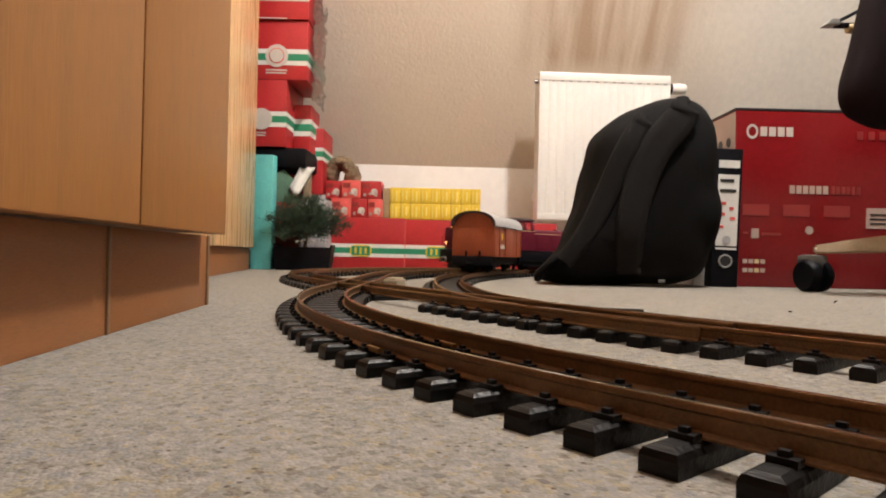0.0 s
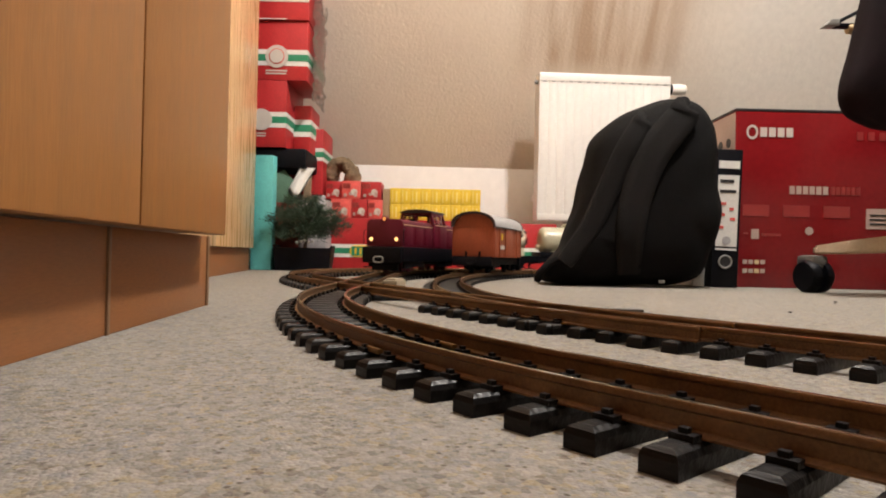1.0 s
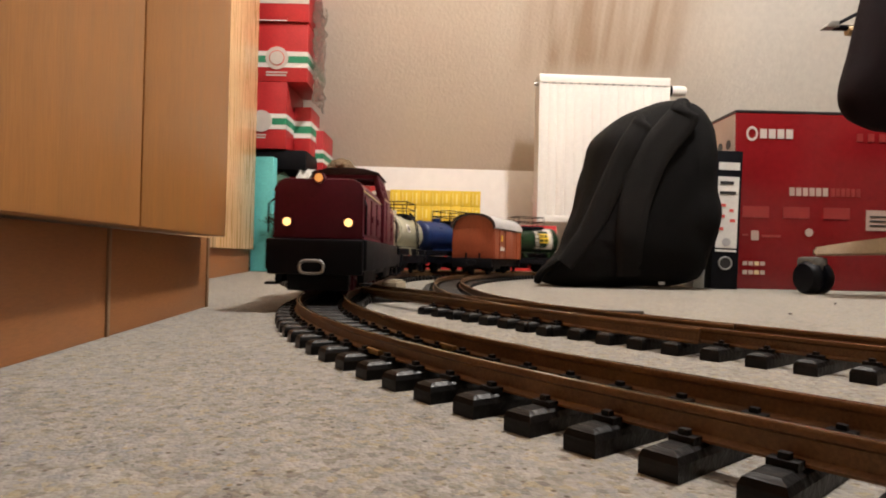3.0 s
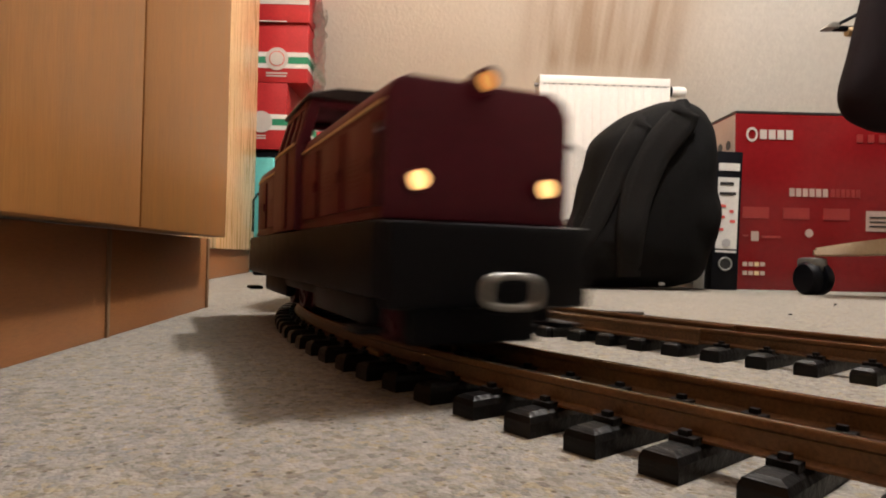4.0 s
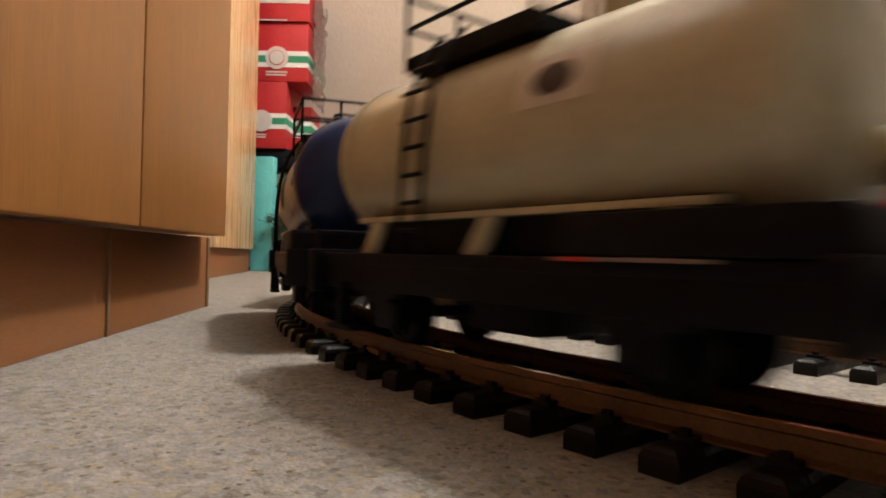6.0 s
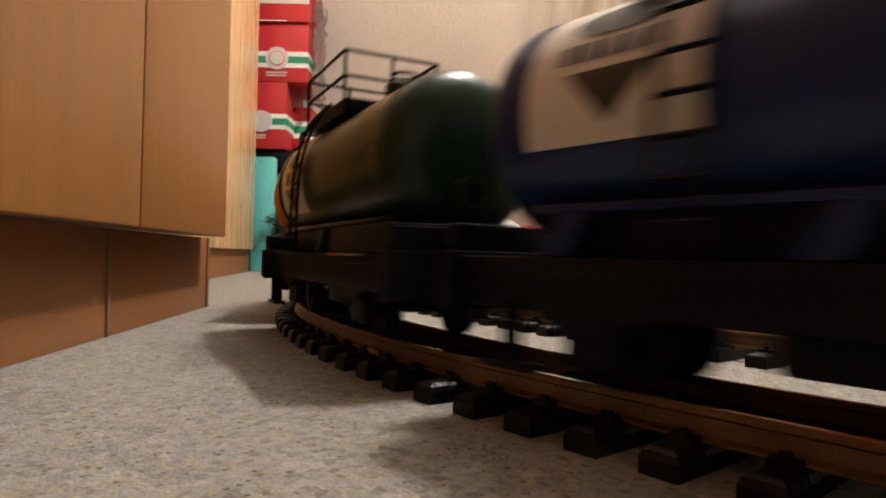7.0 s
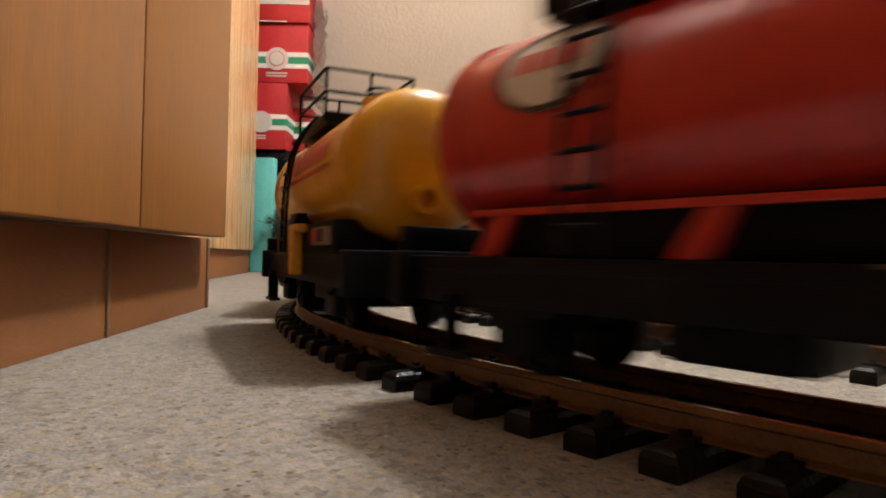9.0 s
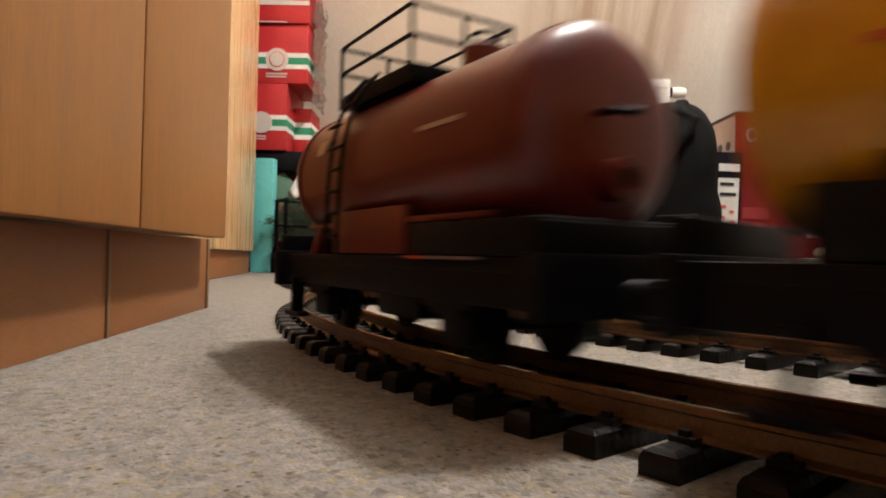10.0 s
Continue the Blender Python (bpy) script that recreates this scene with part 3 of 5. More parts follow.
for r in range(2):
    for k in range(9):
        x = -0.205 + k * 0.0382
        c = carton("small_carton", x, x + 0.0380, 2.405 + 0.001 * (k % 2), 2.52, 0.1935 + r * 0.0600, 0.2533 + r * 0.0600 , "carton_yellow", "narrow yellow carton with pale print", group=G3)
        print_on(c, -0.011, -0.008, 0.006, 0.054, "yellow_pale", name="print")
        print_on(c, 0.002, 0.008, 0.008 + 0.006 * (k % 2), 0.048, "yellow_pale", name="print")
# stands in for the darker receding end of the yellow cartons
c = carton("small_carton", -0.2335, -0.207, 2.41, 2.52, 0.1965, 0.31, "yellow_end_shade", "narrow brown end block of the yellow carton row, shade put into its colour", group="plain cartons")

# the model rock arch on the small boxes
b = bmesh.new()
for k in range(15):
    a = math.pi * k / 14
    lump = 1.0 + 0.5 * noise.noise((k * 0.9, 4, 2)) - 0.015 * k
    q = Vector((-0.045 * math.cos(a), 0.01 * noise.noise((k * 0.7, 1, 1)), 0.018 + (0.074 - 0.0022 * k) * math.sin(a)))
    bmesh.ops.create_icosphere(b, subdivisions=3, radius=1, matrix=Matrix.Translation(q) @ Matrix.Diagonal((0.030 * lump, 0.034, 0.026 * lump, 1)))
for v in b.verts:
    v.co += v.co.normalized() * (0.012 * noise.noise(v.co * 45) + 0.006 * noise.noise(v.co * 130))
    v.co.z = max(0.0, v.co.z)
rock = part("model_rock", b, "rock", smooth=60)
rock.matrix_basis = pose(-0.405, 2.50, 0.3385, 0, 0, -14)
tagged(rock, "brown and pale model rock arch lying on the small boxes", "model rock")

# teal board, model house, paper and the planter
teal = part("teal_folder", box(-0.036, 0.036, -0.02, 0.02, 0, 0.383, 0.003), "teal")
teal.matrix_basis = pose(-0.606, 2.13, 0, 0, 0, -6)
tagged(teal, "upright teal cardboard folder standing on the carpet", "folder")
house = thing("model_house", pose(-0.553, 2.262, 0, 0, 0, 12), "small red brick model house with a green gable", "model house")
part("wall", box(-0.055, 0.035, -0.03, 0.03, 0, 0.235, 0.002), "brick", house)
for r in range(26):
    for k in range(4):
        x = -0.0545 + k * 0.0225 + (0.011 if r % 2 else 0)
        part("brick", box(x, min(x + 0.0205, 0.0345), -0.0318, -0.029, 0.004 + r * 0.0088, 0.0112 + r * 0.0088), "brick", house, smooth=0)
part("gable", prism([(-0.055, 0.2355), (0.035, 0.2355), (0.030, 0.30), (-0.02, 0.352), (-0.055, 0.33)], -0.028, 0.028, 0.002), "green_card", house, "dull green gable")
part("window", box(-0.02, 0.012, -0.0335, -0.031, 0.13, 0.185), "black_print", house)
b = bmesh.new()
bmesh.ops.create_grid(b, x_segments=6, y_segments=6, size=0.5)
for v in b.verts:
    v.co.z = 0.10 * (v.co.x ** 2) + 0.06 * v.co.x * v.co.y
sheet = part("paper_sheet", b, "paper")
sheet.modifiers.new("thick", "SOLIDIFY").thickness = 0.004
sheet.matrix_basis = pose(-0.510, 2.225, 0.31, 80, 28, 20) @ Matrix.Diagonal((0.045, 0.12, 1, 1))
tagged(sheet, "white card leaning over the model house", "paper")


def planter(m):
    root = thing("planter", m, "dark green conifer bush in a black plastic trough", "plant")
    b = prism([(-0.088, 0), (0.088, 0), (0.098, 0.086), (0.092, 0.086), (0.090, 0.076), (-0.090, 0.076), (-0.092, 0.086), (-0.098, 0.086)], -0.045, 0.045, 0.0012)
    part("trough", b, "black", root, "black plastic trough")
    part("trunk", tube([(0, 0, 0.07), (0.004, 0, 0.11), (0.012, 0.004, 0.15), (0.01, 0, 0.20)], 0.006), "bark", root)
    rnd = random.Random(4)
    b = bmesh.new()
    tips = []
    for k in range(95):
        a, e = rnd.uniform(0, 2 * math.pi), rnd.uniform(-0.45, 1.25)
        r = rnd.uniform(0.040, 0.128) * (1.0 - 0.16 * e)
        c = Vector((1.05 * r * math.cos(a) * math.cos(e), 0.75 * r * math.sin(a) * math.cos(e), 0.150 + 0.92 * r * math.sin(e)))
        tips.append(c)
        for j in range(75):
            p = c + Vector((rnd.gauss(0, 0.013), rnd.gauss(0, 0.013), rnd.gauss(0, 0.008)))
            d = (p - Vector((0, 0, 0.10))).normalized() + Vector((rnd.gauss(0, 0.5), rnd.gauss(0, 0.5), rnd.gauss(0, 0.4)))
            d.normalize()
            s = d.orthogonal().normalized() * 0.0014
            t = d.cross(s).normalized() * 0.0014
            n = rnd.uniform(0.010, 0.020)
            v = [b.verts.new(p + q) for q in (s, t, -s, -t)]
            tip = b.verts.new(p + d * n)
            for i in range(4):
                b.faces.new((v[i], v[(i + 1) % 4], tip))
    part("crown", b, "leaf", root, "dark green needle clumps", smooth=0)
    b = bmesh.new()
    for c in tips:
        tube([(0.008, 0, 0.13), tuple(c * 0.5 + Vector((0.004, 0, 0.075))), tuple(c)], 0.0016, 5, b)
    part("limbs", b, "bark", root)
    return root


planter(pose(-0.468, 2.14, 0, 0, 0, 3))
b = bmesh.new()
for k in range(5):
    bmesh.ops.create_icosphere(b, subdivisions=2, radius=1, matrix=pose(-0.03 + 0.013 * k, 0.002 * (k % 2), 0.006 + 0.004 * (k % 3), 0, 0, 30 * k) @ Matrix.Diagonal((0.007, 0.005, 0.005, 1)))
tagged(part("pebbles", b, "paper"), "small white pebbles in the black trough", "pebbles").matrix_basis = pose(-0.455, 2.10, 0.088)

# radiator
rad = thing("radiator", Matrix.Translation((0.605, 2.41, 0)) @ Matrix.Rotation(radians(2.5), 4, "Z"), "white ribbed steel panel radiator on the attic wall", "radiator")
b = bmesh.new()
n = 64
xs = np.linspace(-0.25, 0.25, n * 4 + 1)
front = [(x, -0.0045 * (0.5 + 0.5 * math.cos(2 * math.pi * x / 0.0333)) ** 0.35) for x in xs]
lo = [b.verts.new((x, y, 0.225)) for x, y in front]
hi = [b.verts.new((x, y, 0.735)) for x, y in front]
for i in range(len(lo) - 1):
    b.faces.new((lo[i], lo[i + 1], hi[i + 1], hi[i]))
part("panel", b, "radiator", rad)
for sx in (-0.2508, 0.2508):
    part("side_plate", box(sx - 0.0013, sx + 0.0013, -0.005, 0.085, 0.20, 0.767, 0.001), "radiator", rad)
part("top_rail", box(-0.25, 0.25, -0.006, 0.014, 0.733, 0.765, 0.003), "radiator", rad)
part("bottom_rail", box(-0.25, 0.25, -0.006, 0.014, 0.202, 0.228, 0.003), "radiator", rad)
part("back_panel", box(-0.248, 0.248, 0.06, 0.075, 0.21, 0.755, 0.002), "radiator", rad)
for k in range(15):
    x = -0.232 + k * 0.0331
    part("slot", box(x - 0.007, x + 0.007, -0.0068, -0.0052, 0.7295, 0.7325), "carton_grey", rad, smooth=0)
part("valve_body", lathe([(0.2525, 0), (0.2525, 0.020), (0.268, 0.021), (0.268, 0)], 20, m=Matrix.Translation((0, 0.03, 0.724))), "black", rad, "black valve collar")
part("thermostat_knob", lathe([(0.268, 0), (0.268, 0.020), (0.30, 0.022), (0.322, 0.019), (0.326, 0.014), (0.326, 0)], 24, m=Matrix.Translation((0, 0.03, 0.724))), "radiator", rad, "white thermostat knob")
part("bleed_nipple", lathe([(-0.266, 0), (-0.266, 0.007), (-0.2525, 0.009), (-0.2525, 0)], 12, m=Matrix.Translation((0, 0.03, 0.735))), "steel", rad)
for sx in (-0.2, 0.2):
    part("bracket", box(sx - 0.015, sx + 0.015, 0.075, 0.33, 0.30, 0.33, 0.002), "radiator", rad)


# backpack
def superbulge(outline, depth, n=9, power=2.4):
    """A padded body: an (x, z) outline swelled to depth on both sides."""
    b = bmesh.new()
    cx = sum(p[0] for p in outline) / len(outline)
    cz = sum(p[1] for p in outline) / len(outline)
    rings = []
    for k in range(-n, n + 1):
        t = k / n
        r = (1 - abs(t) ** power) ** (1 / power)
        rings.append([b.verts.new((cx + (x - cx) * (0.55 + 0.45 * r), depth * t, cz + (z - cz) * (0.55 + 0.45 * r))) for x, z in outline])
    m = len(outline)
    for p, q in zip(rings, rings[1:]):
        for i in range(m):
            b.faces.new((p[i], p[(i + 1) % m], q[(i + 1) % m], q[i]))
    b.faces.new(rings[0])
    b.faces.new(rings[-1])
    return b


def spline(pts, per=6):
    """A smooth closed curve through a few corner points."""
    out = []
    m = len(pts)
    for i in range(m):
        p0, p1, p2, p3 = (Vector(pts[(i + k) % m]) for k in (-1, 0, 1, 2))
        for j in range(per):
            t = j / per
            out.append(tuple(0.5 * ((2 * p1) + (p2 - p0) * t + (2 * p0 - 5 * p1 + 4 * p2 - p3) * t * t + (3 * p1 - p0 - 3 * p2 + p3) * t ** 3)))
    return out


pack = thing("backpack", pose(0.44, 1.50, 0, 0, 0, 0), "black nylon backpack standing upright on the carpet", "backpack")
outline = spline([(-0.209, 0.01), (-0.162, 0.097), (-0.119, 0.227), (-0.089, 0.344), (-0.026, 0.403), (0.071, 0.437), (0.146, 0.425), (0.174, 0.376), (0.184, 0.273), (0.198, 0.17), (0.172, 0.079), (0.135, 0.014), (-0.031, 0.003)])
b = superbulge(outline, 0.115)
for v in b.verts:
    v.co += Vector((0.008 * noise.noise(v.co * 14), 0.012 * noise.noise(v.co * 11 + Vector((3, 0, 0))), 0.004 * noise.noise(v.co * 18)))
    v.co.z = max(0.0, v.co.z)
pack_mesh = part("body", b, "cloth", pack, smooth=70).data


def strip(pts, width, thick, mat, label, twist=0.0):
    """A padded strap laid along points."""
    b = bmesh.new()
    pts = [Vector(p) for p in pts]
    rings = []
    for i, p in enumerate(pts):
        d = (pts[min(i + 1, len(pts) - 1)] - pts[max(i - 1, 0)]).normalized()
        side = d.cross(Vector((0, -1, 0))).normalized()
        nrm = side.cross(d).normalized()
        w = width * (0.75 + 0.25 * math.sin(math.pi * i / (len(pts) - 1)))
        rings.append([b.verts.new(p + side * w * a + nrm * thick * c) for a, c in ((-1, 0), (-0.9, 0.8), (-0.4, 1), (0.4, 1), (0.9, 0.8), (1, 0), (0.8, -0.6), (-0.8, -0.6))])
    for p, q in zip(rings, rings[1:]):
        for i in range(8):
            b.faces.new((p[i], p[(i + 1) % 8], q[(i + 1) % 8], q[i]))
    b.faces.new(rings[0])
    b.faces.new(rings[-1])
    return part("shoulder_strap", b, mat, pack, label, smooth=70)


def bez(p0, p1, p2, p3, n=18):
    return [tuple((1 - t) ** 3 * Vector(p0) + 3 * t * (1 - t) ** 2 * Vector(p1) + 3 * t * t * (1 - t) * Vector(p2) + t ** 3 * Vector(p3)) for t in (i / n for i in range(n + 1))]


# both straps lie on the front of the pack and run over its top
skin = BVHTree.FromPolygons([v.co.copy() for v in pack_mesh.vertices], [tuple(p.vertices) for p in pack_mesh.polygons])


def on_pack(x, z, gap):
    hit = skin.ray_cast(Vector((x, -0.6, z)), Vector((0, 1, 0)))[0]
    return (x, (hit.y if hit else -0.075) - gap, z)


def rounded(pts, per=5):
    """A smooth open curve through points."""
    out = []
    for i in range(len(pts) - 1):
        p0, p1, p2, p3 = (Vector(pts[min(max(i + k, 0), len(pts) - 1)]) for k in (-1, 0, 1, 2))
        for j in range(per):
            t = j / per
            out.append(tuple(0.5 * ((2 * p1) + (p2 - p0) * t + (2 * p0 - 5 * p1 + 4 * p2 - p3) * t * t + (3 * p1 - p0 - 3 * p2 + p3) * t ** 3)))
    return out + [tuple(pts[-1])]


for wide, path in ((0.026, ((-0.006, 0.368), (-0.014, 0.352), (-0.034, 0.318), (-0.052, 0.280), (-0.080, 0.214), (-0.115, 0.134), (-0.144, 0.090), (-0.172, 0.052))),
                   (0.037, ((0.086, 0.396), (0.079, 0.378), (0.053, 0.346), (0.017, 0.298), (-0.017, 0.211), (-0.031, 0.124), (-0.027, 0.031)))):
    run = [on_pack(x, z, 0.004) for x, z in path]
    run.insert(0, (run[0][0] + 0.012, run[0][1] + 0.06, run[0][2] - 0.004))
    strip(rounded(run), wide, 0.009, "strap", "padded black mesh shoulder strap")
part("top_pocket", tube(bez((-0.02, -0.108, 0.325), (0.0, -0.118, 0.342), (0.03, -0.12, 0.350), (0.05, -0.116, 0.352)), 0.004), "cloth", pack)
part("zip_seam", tube(bez((0.10, -0.105, 0.31), (0.12, -0.11, 0.30), (0.15, -0.09, 0.30), (0.165, -0.05, 0.31)), 0.003), "cloth", pack)
part("buckle", box(0.030, 0.044, -0.125, -0.119, 0.012, 0.019, 0.002), "steel", pack, "small pale buckle")
part("strap_end", tube(rounded([(-0.165, -0.085, 0.07), (-0.200, -0.085, 0.050), (-0.222, -0.080, 0.026), (-0.225, -0.070, 0.012)]), 0.009), "cloth", pack)

# ring binders
binder = thing("ring_binder", pose(0.671, 1.54, 0, 0, 1.6, -3), "black lever arch file with a white spine label and finger ring", "ring binder", "ring binders beside the printer box")
part("cover", box(-0.031, 0.031, -0.035, 0.25, 0, 0.330, 0.002), "black", binder)
sp = -0.0362
part("spine_label", box(-0.0245, 0.0245, sp, sp + 0.0016, 0.098, 0.268), "paper", binder, "white spine label with handwriting", smooth=0)
part("spine_label", box(-0.0245, 0.0245, sp, sp + 0.0016, 0.284, 0.302), "paper", binder, "white label strip", smooth=0)
part("spine_label", box(-0.0245, 0.0245, sp, sp + 0.0016, 0.089, 0.094), "paper", binder, smooth=0)
for k, (x0, x1, z) in enumerate(((-0.02, 0.012, 0.250), (-0.02, 0.018, 0.226), (-0.018, -0.004, 0.196), (0.004, 0.014, 0.184), (-0.016, -0.006, 0.170), (0.006, 0.018, 0.160), (-0.018, -0.008, 0.140))):
    part("writing_bar", box(x0, x1, sp - 0.0012, sp + 0.0004, z, z + 0.007), "black_print" if k < 2 else "carton_pink", binder, smooth=0)
part("label_mark", lathe([(0, 0), (0, 0.010), (0.0012, 0.010), (0.0012, 0)], 16, axis="Z", m=pose(0, sp, 0.112, 90)), "carton_grey", binder)
b = bmesh.new()
bmesh.ops.create_circle(b, segments=28, radius=0.0145)
ring = [tuple(v.co) for v in b.verts]
b.free()
part("finger_ring", tube([(x, sp, y + 0.062) for x, y, _ in ring + ring[:1]], 0.0022, 8), "chrome", binder, "nickel finger ring")
part("finger_hole", lathe([(0, 0), (0, 0.0125), (0.0012, 0.0125), (0.0012, 0)], 24, axis="Z", m=pose(0, sp + 0.0004, 0.062, 90)), "black_print", binder)
wb = thing("ring_binder", pose(0.640, 1.58, 0, 0, 1.0, 0), "white lever arch file half hidden behind the backpack", "ring binder", "ring binders beside the printer box")
part("cover", box(-0.026, 0.026, -0.03, 0.26, 0, 0.330, 0.002), "paper", wb)

# printer carton
pr = carton("printer_box", 0.714, 1.27, 1.56, 1.95, 0, 0.435, "printer_red", "glossy red printer carton with pale print and white side", turn=0.5)
w, d, hh = pr["half"]
part("flap_edge", box(-w - 0.001, w + 0.001, -d - 0.001, d, hh, hh + 0.006, 0.001), "black_print", pr, "black top edge")
part("side_print", box(-w - 0.0018, -w + 0.0004, -d + 0.003, d - 0.002, 0.004, hh - 0.004), "pale", pr, "pale printed side", smooth=0)
for k in range(4):
    part("picture", lathe([(0, 0), (0, 0.012), (0.001, 0.012), (0.001, 0)], 12, axis="Z", m=pose(-w - 0.0018, -d + 0.035 + 0.045 * k, hh - 0.075, 0, -90)), "black_print", pr)
# the maker's name and the model name as plain shapes
part("brand_initial", lathe([(0, 0.012), (0, 0.018), (0.0012, 0.018), (0.0012, 0.012), (0, 0.012)], 20, axis="Z", m=pose(-w + 0.040, -d - 0.0004, hh - 0.052, 90) @ Matrix.Diagonal((0.8, 1, 1, 1))), "white_print", pr)
for k in range(4):
    x = -w + 0.060 + k * 0.0215
    print_on(pr, x, x + 0.0165, hh - 0.063, hh - 0.040, "white_print", name="brand_bar")
for k in range(6):
    x = -w + 0.135 + k * 0.0165
    print_on(pr, x, x + 0.0125, 0.232, 0.252, "pale", name="model_bar")
for k in range(6):
    x = -w + 0.238 + k * 0.0125
    print_on(pr, x, x + 0.0095, 0.232, 0.252, "faint", name="model_bar")
for k in range(3):
    print_on(pr, -w + 0.02 + 0.10 * k, -w + 0.085 + 0.10 * k, 0.176, 0.204, "faint", name="text_block")
print_on(pr, -w + 0.042, -w + 0.060, 0.120, 0.144, "pale", name="picture")
print_on(pr, -w + 0.022, -w + 0.034, 0.131, 0.135, "faint", name="text_bar")
print_on(pr, -w + 0.068, -w + 0.115, 0.128, 0.134, "faint", name="text_bar")
disc_on(pr, -w + 0.185, 0.142, 0.010, "pale", "picture", 0.0016)
for r in range(2):
    for k in range(4):
        print_on(pr, -w + 0.022 + k * 0.0145, -w + 0.033 + k * 0.0145, 0.036 + 0.022 * r, 0.046 + 0.022 * r, "pale" if k != 2 else "stripe", name="picture")
print_on(pr, -w + 0.326, -w + 0.42, 0.150, 0.200, "pale", name="sticker")
for k in range(3):
    print_on(pr, -w + 0.334, -w + 0.40, 0.160 + 0.011 * k, 0.164 + 0.011 * k, "black_print", name="text_bar", lift=0.0026)
for k in range(3):
    print_on(pr, -w + 0.30 + 0.028 * k, -w + 0.315 + 0.028 * k, hh - 0.066, hh - 0.046, "faint", name="picture")


# swivel chair
def chair():
    root = thing("swivel_chair", pose(1.12, 1.22, 0), "dark maroon swivel chair on a beige castor base", "chair")
    part("column", lathe([(0.08, 0), (0.08, 0.03), (0.22, 0.028), (0.22, 0.016), (0.42, 0.016), (0.42, 0)], 20, axis="Z"), "black", root)
    part("hub", lathe([(0.085, 0), (0.085, 0.045), (0.14, 0.042), (0.14, 0)], 24, axis="Z"), "chair_arm", root)
    for k in range(5):
        a = math.radians(180 - 24 + 72 * k)
        m = Matrix.Rotation(a, 4, "Z")
        b = bmesh.new()
        secs = [(0.02, 0.024, 0.090, 0.142), (0.16, 0.022, 0.090, 0.132), (0.29, 0.020, 0.084, 0.112), (0.352, 0.017, 0.082, 0.100)]
        rings = [[b.verts.new((x, s * hw, z)) for s, z in ((-1, z0), (1, z0), (0.8, z1), (-0.8, z1))] for x, hw, z0, z1 in secs]
        for p, q in zip(rings, rings[1:]):
            for i in range(4):
                b.faces.new((p[i], p[(i + 1) % 4], q[(i + 1) % 4], q[i]))
        b.faces.new(rings[0])
        b.faces.new(rings[-1])
        bmesh.ops.bevel(b, geom=b.edges, offset=0.004, segments=2, affect="EDGES")
        bmesh.ops.transform(b, matrix=m, verts=b.verts)
        part("star_arm", b, "chair_arm", root)
        cm = m @ Matrix.Translation((0.352, 0, 0)) @ Matrix.Rotation(radians(35 + 50 * k), 4, "Z")
        b = lathe([(-0.026, 0), (-0.026, 0.030), (-0.020, 0.035), (-0.006, 0.035), (-0.005, 0.018), (0.005, 0.018), (0.006, 0.035), (0.020, 0.035), (0.026, 0.030), (0.026, 0)], 28, m=cm @ Matrix.Translation((0, 0, 0.035)))
        wheel = part("castor_wheel", b, "black", root, "black twin castor")
        part("castor_hood", box(-0.018, 0.018, -0.030, 0.022, 0.050, 0.080, 0.008, m=cm), "motor", wheel)
    part("seat_pan", box(0.0, 0.30, 0.01, 0.40, 0.42, 0.48, 0.02), "chair", root)
    part("backrest", backrest(), "chair", root)
    part("height_lever", tube([(-0.363, 0, 0.532), (-0.313, 0, 0.559), (-0.253, 0, 0.589)], 0.0035), "black", root, "black metal height lever")
    part("lever_arm", box(-0.374, -0.295, -0.006, 0.006, 0.518, 0.527, 0.002), "black", root)
    part("lever_paddle", prism([(-0.396, 0.520), (-0.369, 0.520), (-0.369, 0.532), (-0.384, 0.532)], -0.012, 0.012, 0.002), "chrome", root, "grey lever paddle")
    part("lever_bush", lathe([(-0.010, 0), (-0.010, 0.009), (0.012, 0.011), (0.012, 0)], 14, m=Matrix.Translation((-0.338, 0, 0.517))), "stripe", root, "pale brass bush")
    return root


def backrest():
    """The padded shell of the chair, its rounded lower corner hanging low."""
    o = spline([(-0.326, 0.633), (-0.344, 0.558), (-0.365, 0.462), (-0.383, 0.387), (-0.373, 0.345), (-0.338, 0.323), (-0.285, 0.313), (-0.095, 0.309), (-0.055, 0.501), (-0.102, 0.84), (-0.272, 0.847)], 5)
    b = superbulge(o, 0.035, 5)
    bmesh.ops.transform(b, matrix=Matrix.Translation((0, -0.04, 0)), verts=b.verts)
    return b


chair()


# ---------------------------------------------------------------- rolling stock, x forward, z = 0 at the rail top
def wheelset(parent, x, r=0.0155, mat="black"):
    b = bmesh.new()
    for s in (-1, 1):
        pr_ = [(s * 0.0195, 0), (s * 0.0195, r + 0.0022), (s * 0.0215, r + 0.0022), (s * 0.0222, r), (s * 0.0275, r - 0.0004), (s * 0.0278, r * 0.80), (s * 0.0262, r * 0.74), (s * 0.0262, r * 0.32), (s * 0.0285, r * 0.28), (s * 0.0285, 0)]
        lathe(pr_, 28, b, Matrix.Rotation(radians(90), 4, "Z"))
        for k in range(6):
            a = 2 * math.pi * k / 6
            box(-0.0016, 0.0016, s * 0.0264 - 0.0008, s * 0.0264 + 0.0014, r * 0.25, r * 0.78, bm=b, m=Matrix.Rotation(a, 4, "Y"))
    tube([(0, -0.028, 0), (0, 0.028, 0)], 0.0028, 8, b)
    w = part("wheelset", b, mat, parent, "black spoked wheels with bright treads" if mat == "black" else "")
    w.matrix_basis = pose(x, 0, r)
    w["x"], w["r"] = x, r
    return w


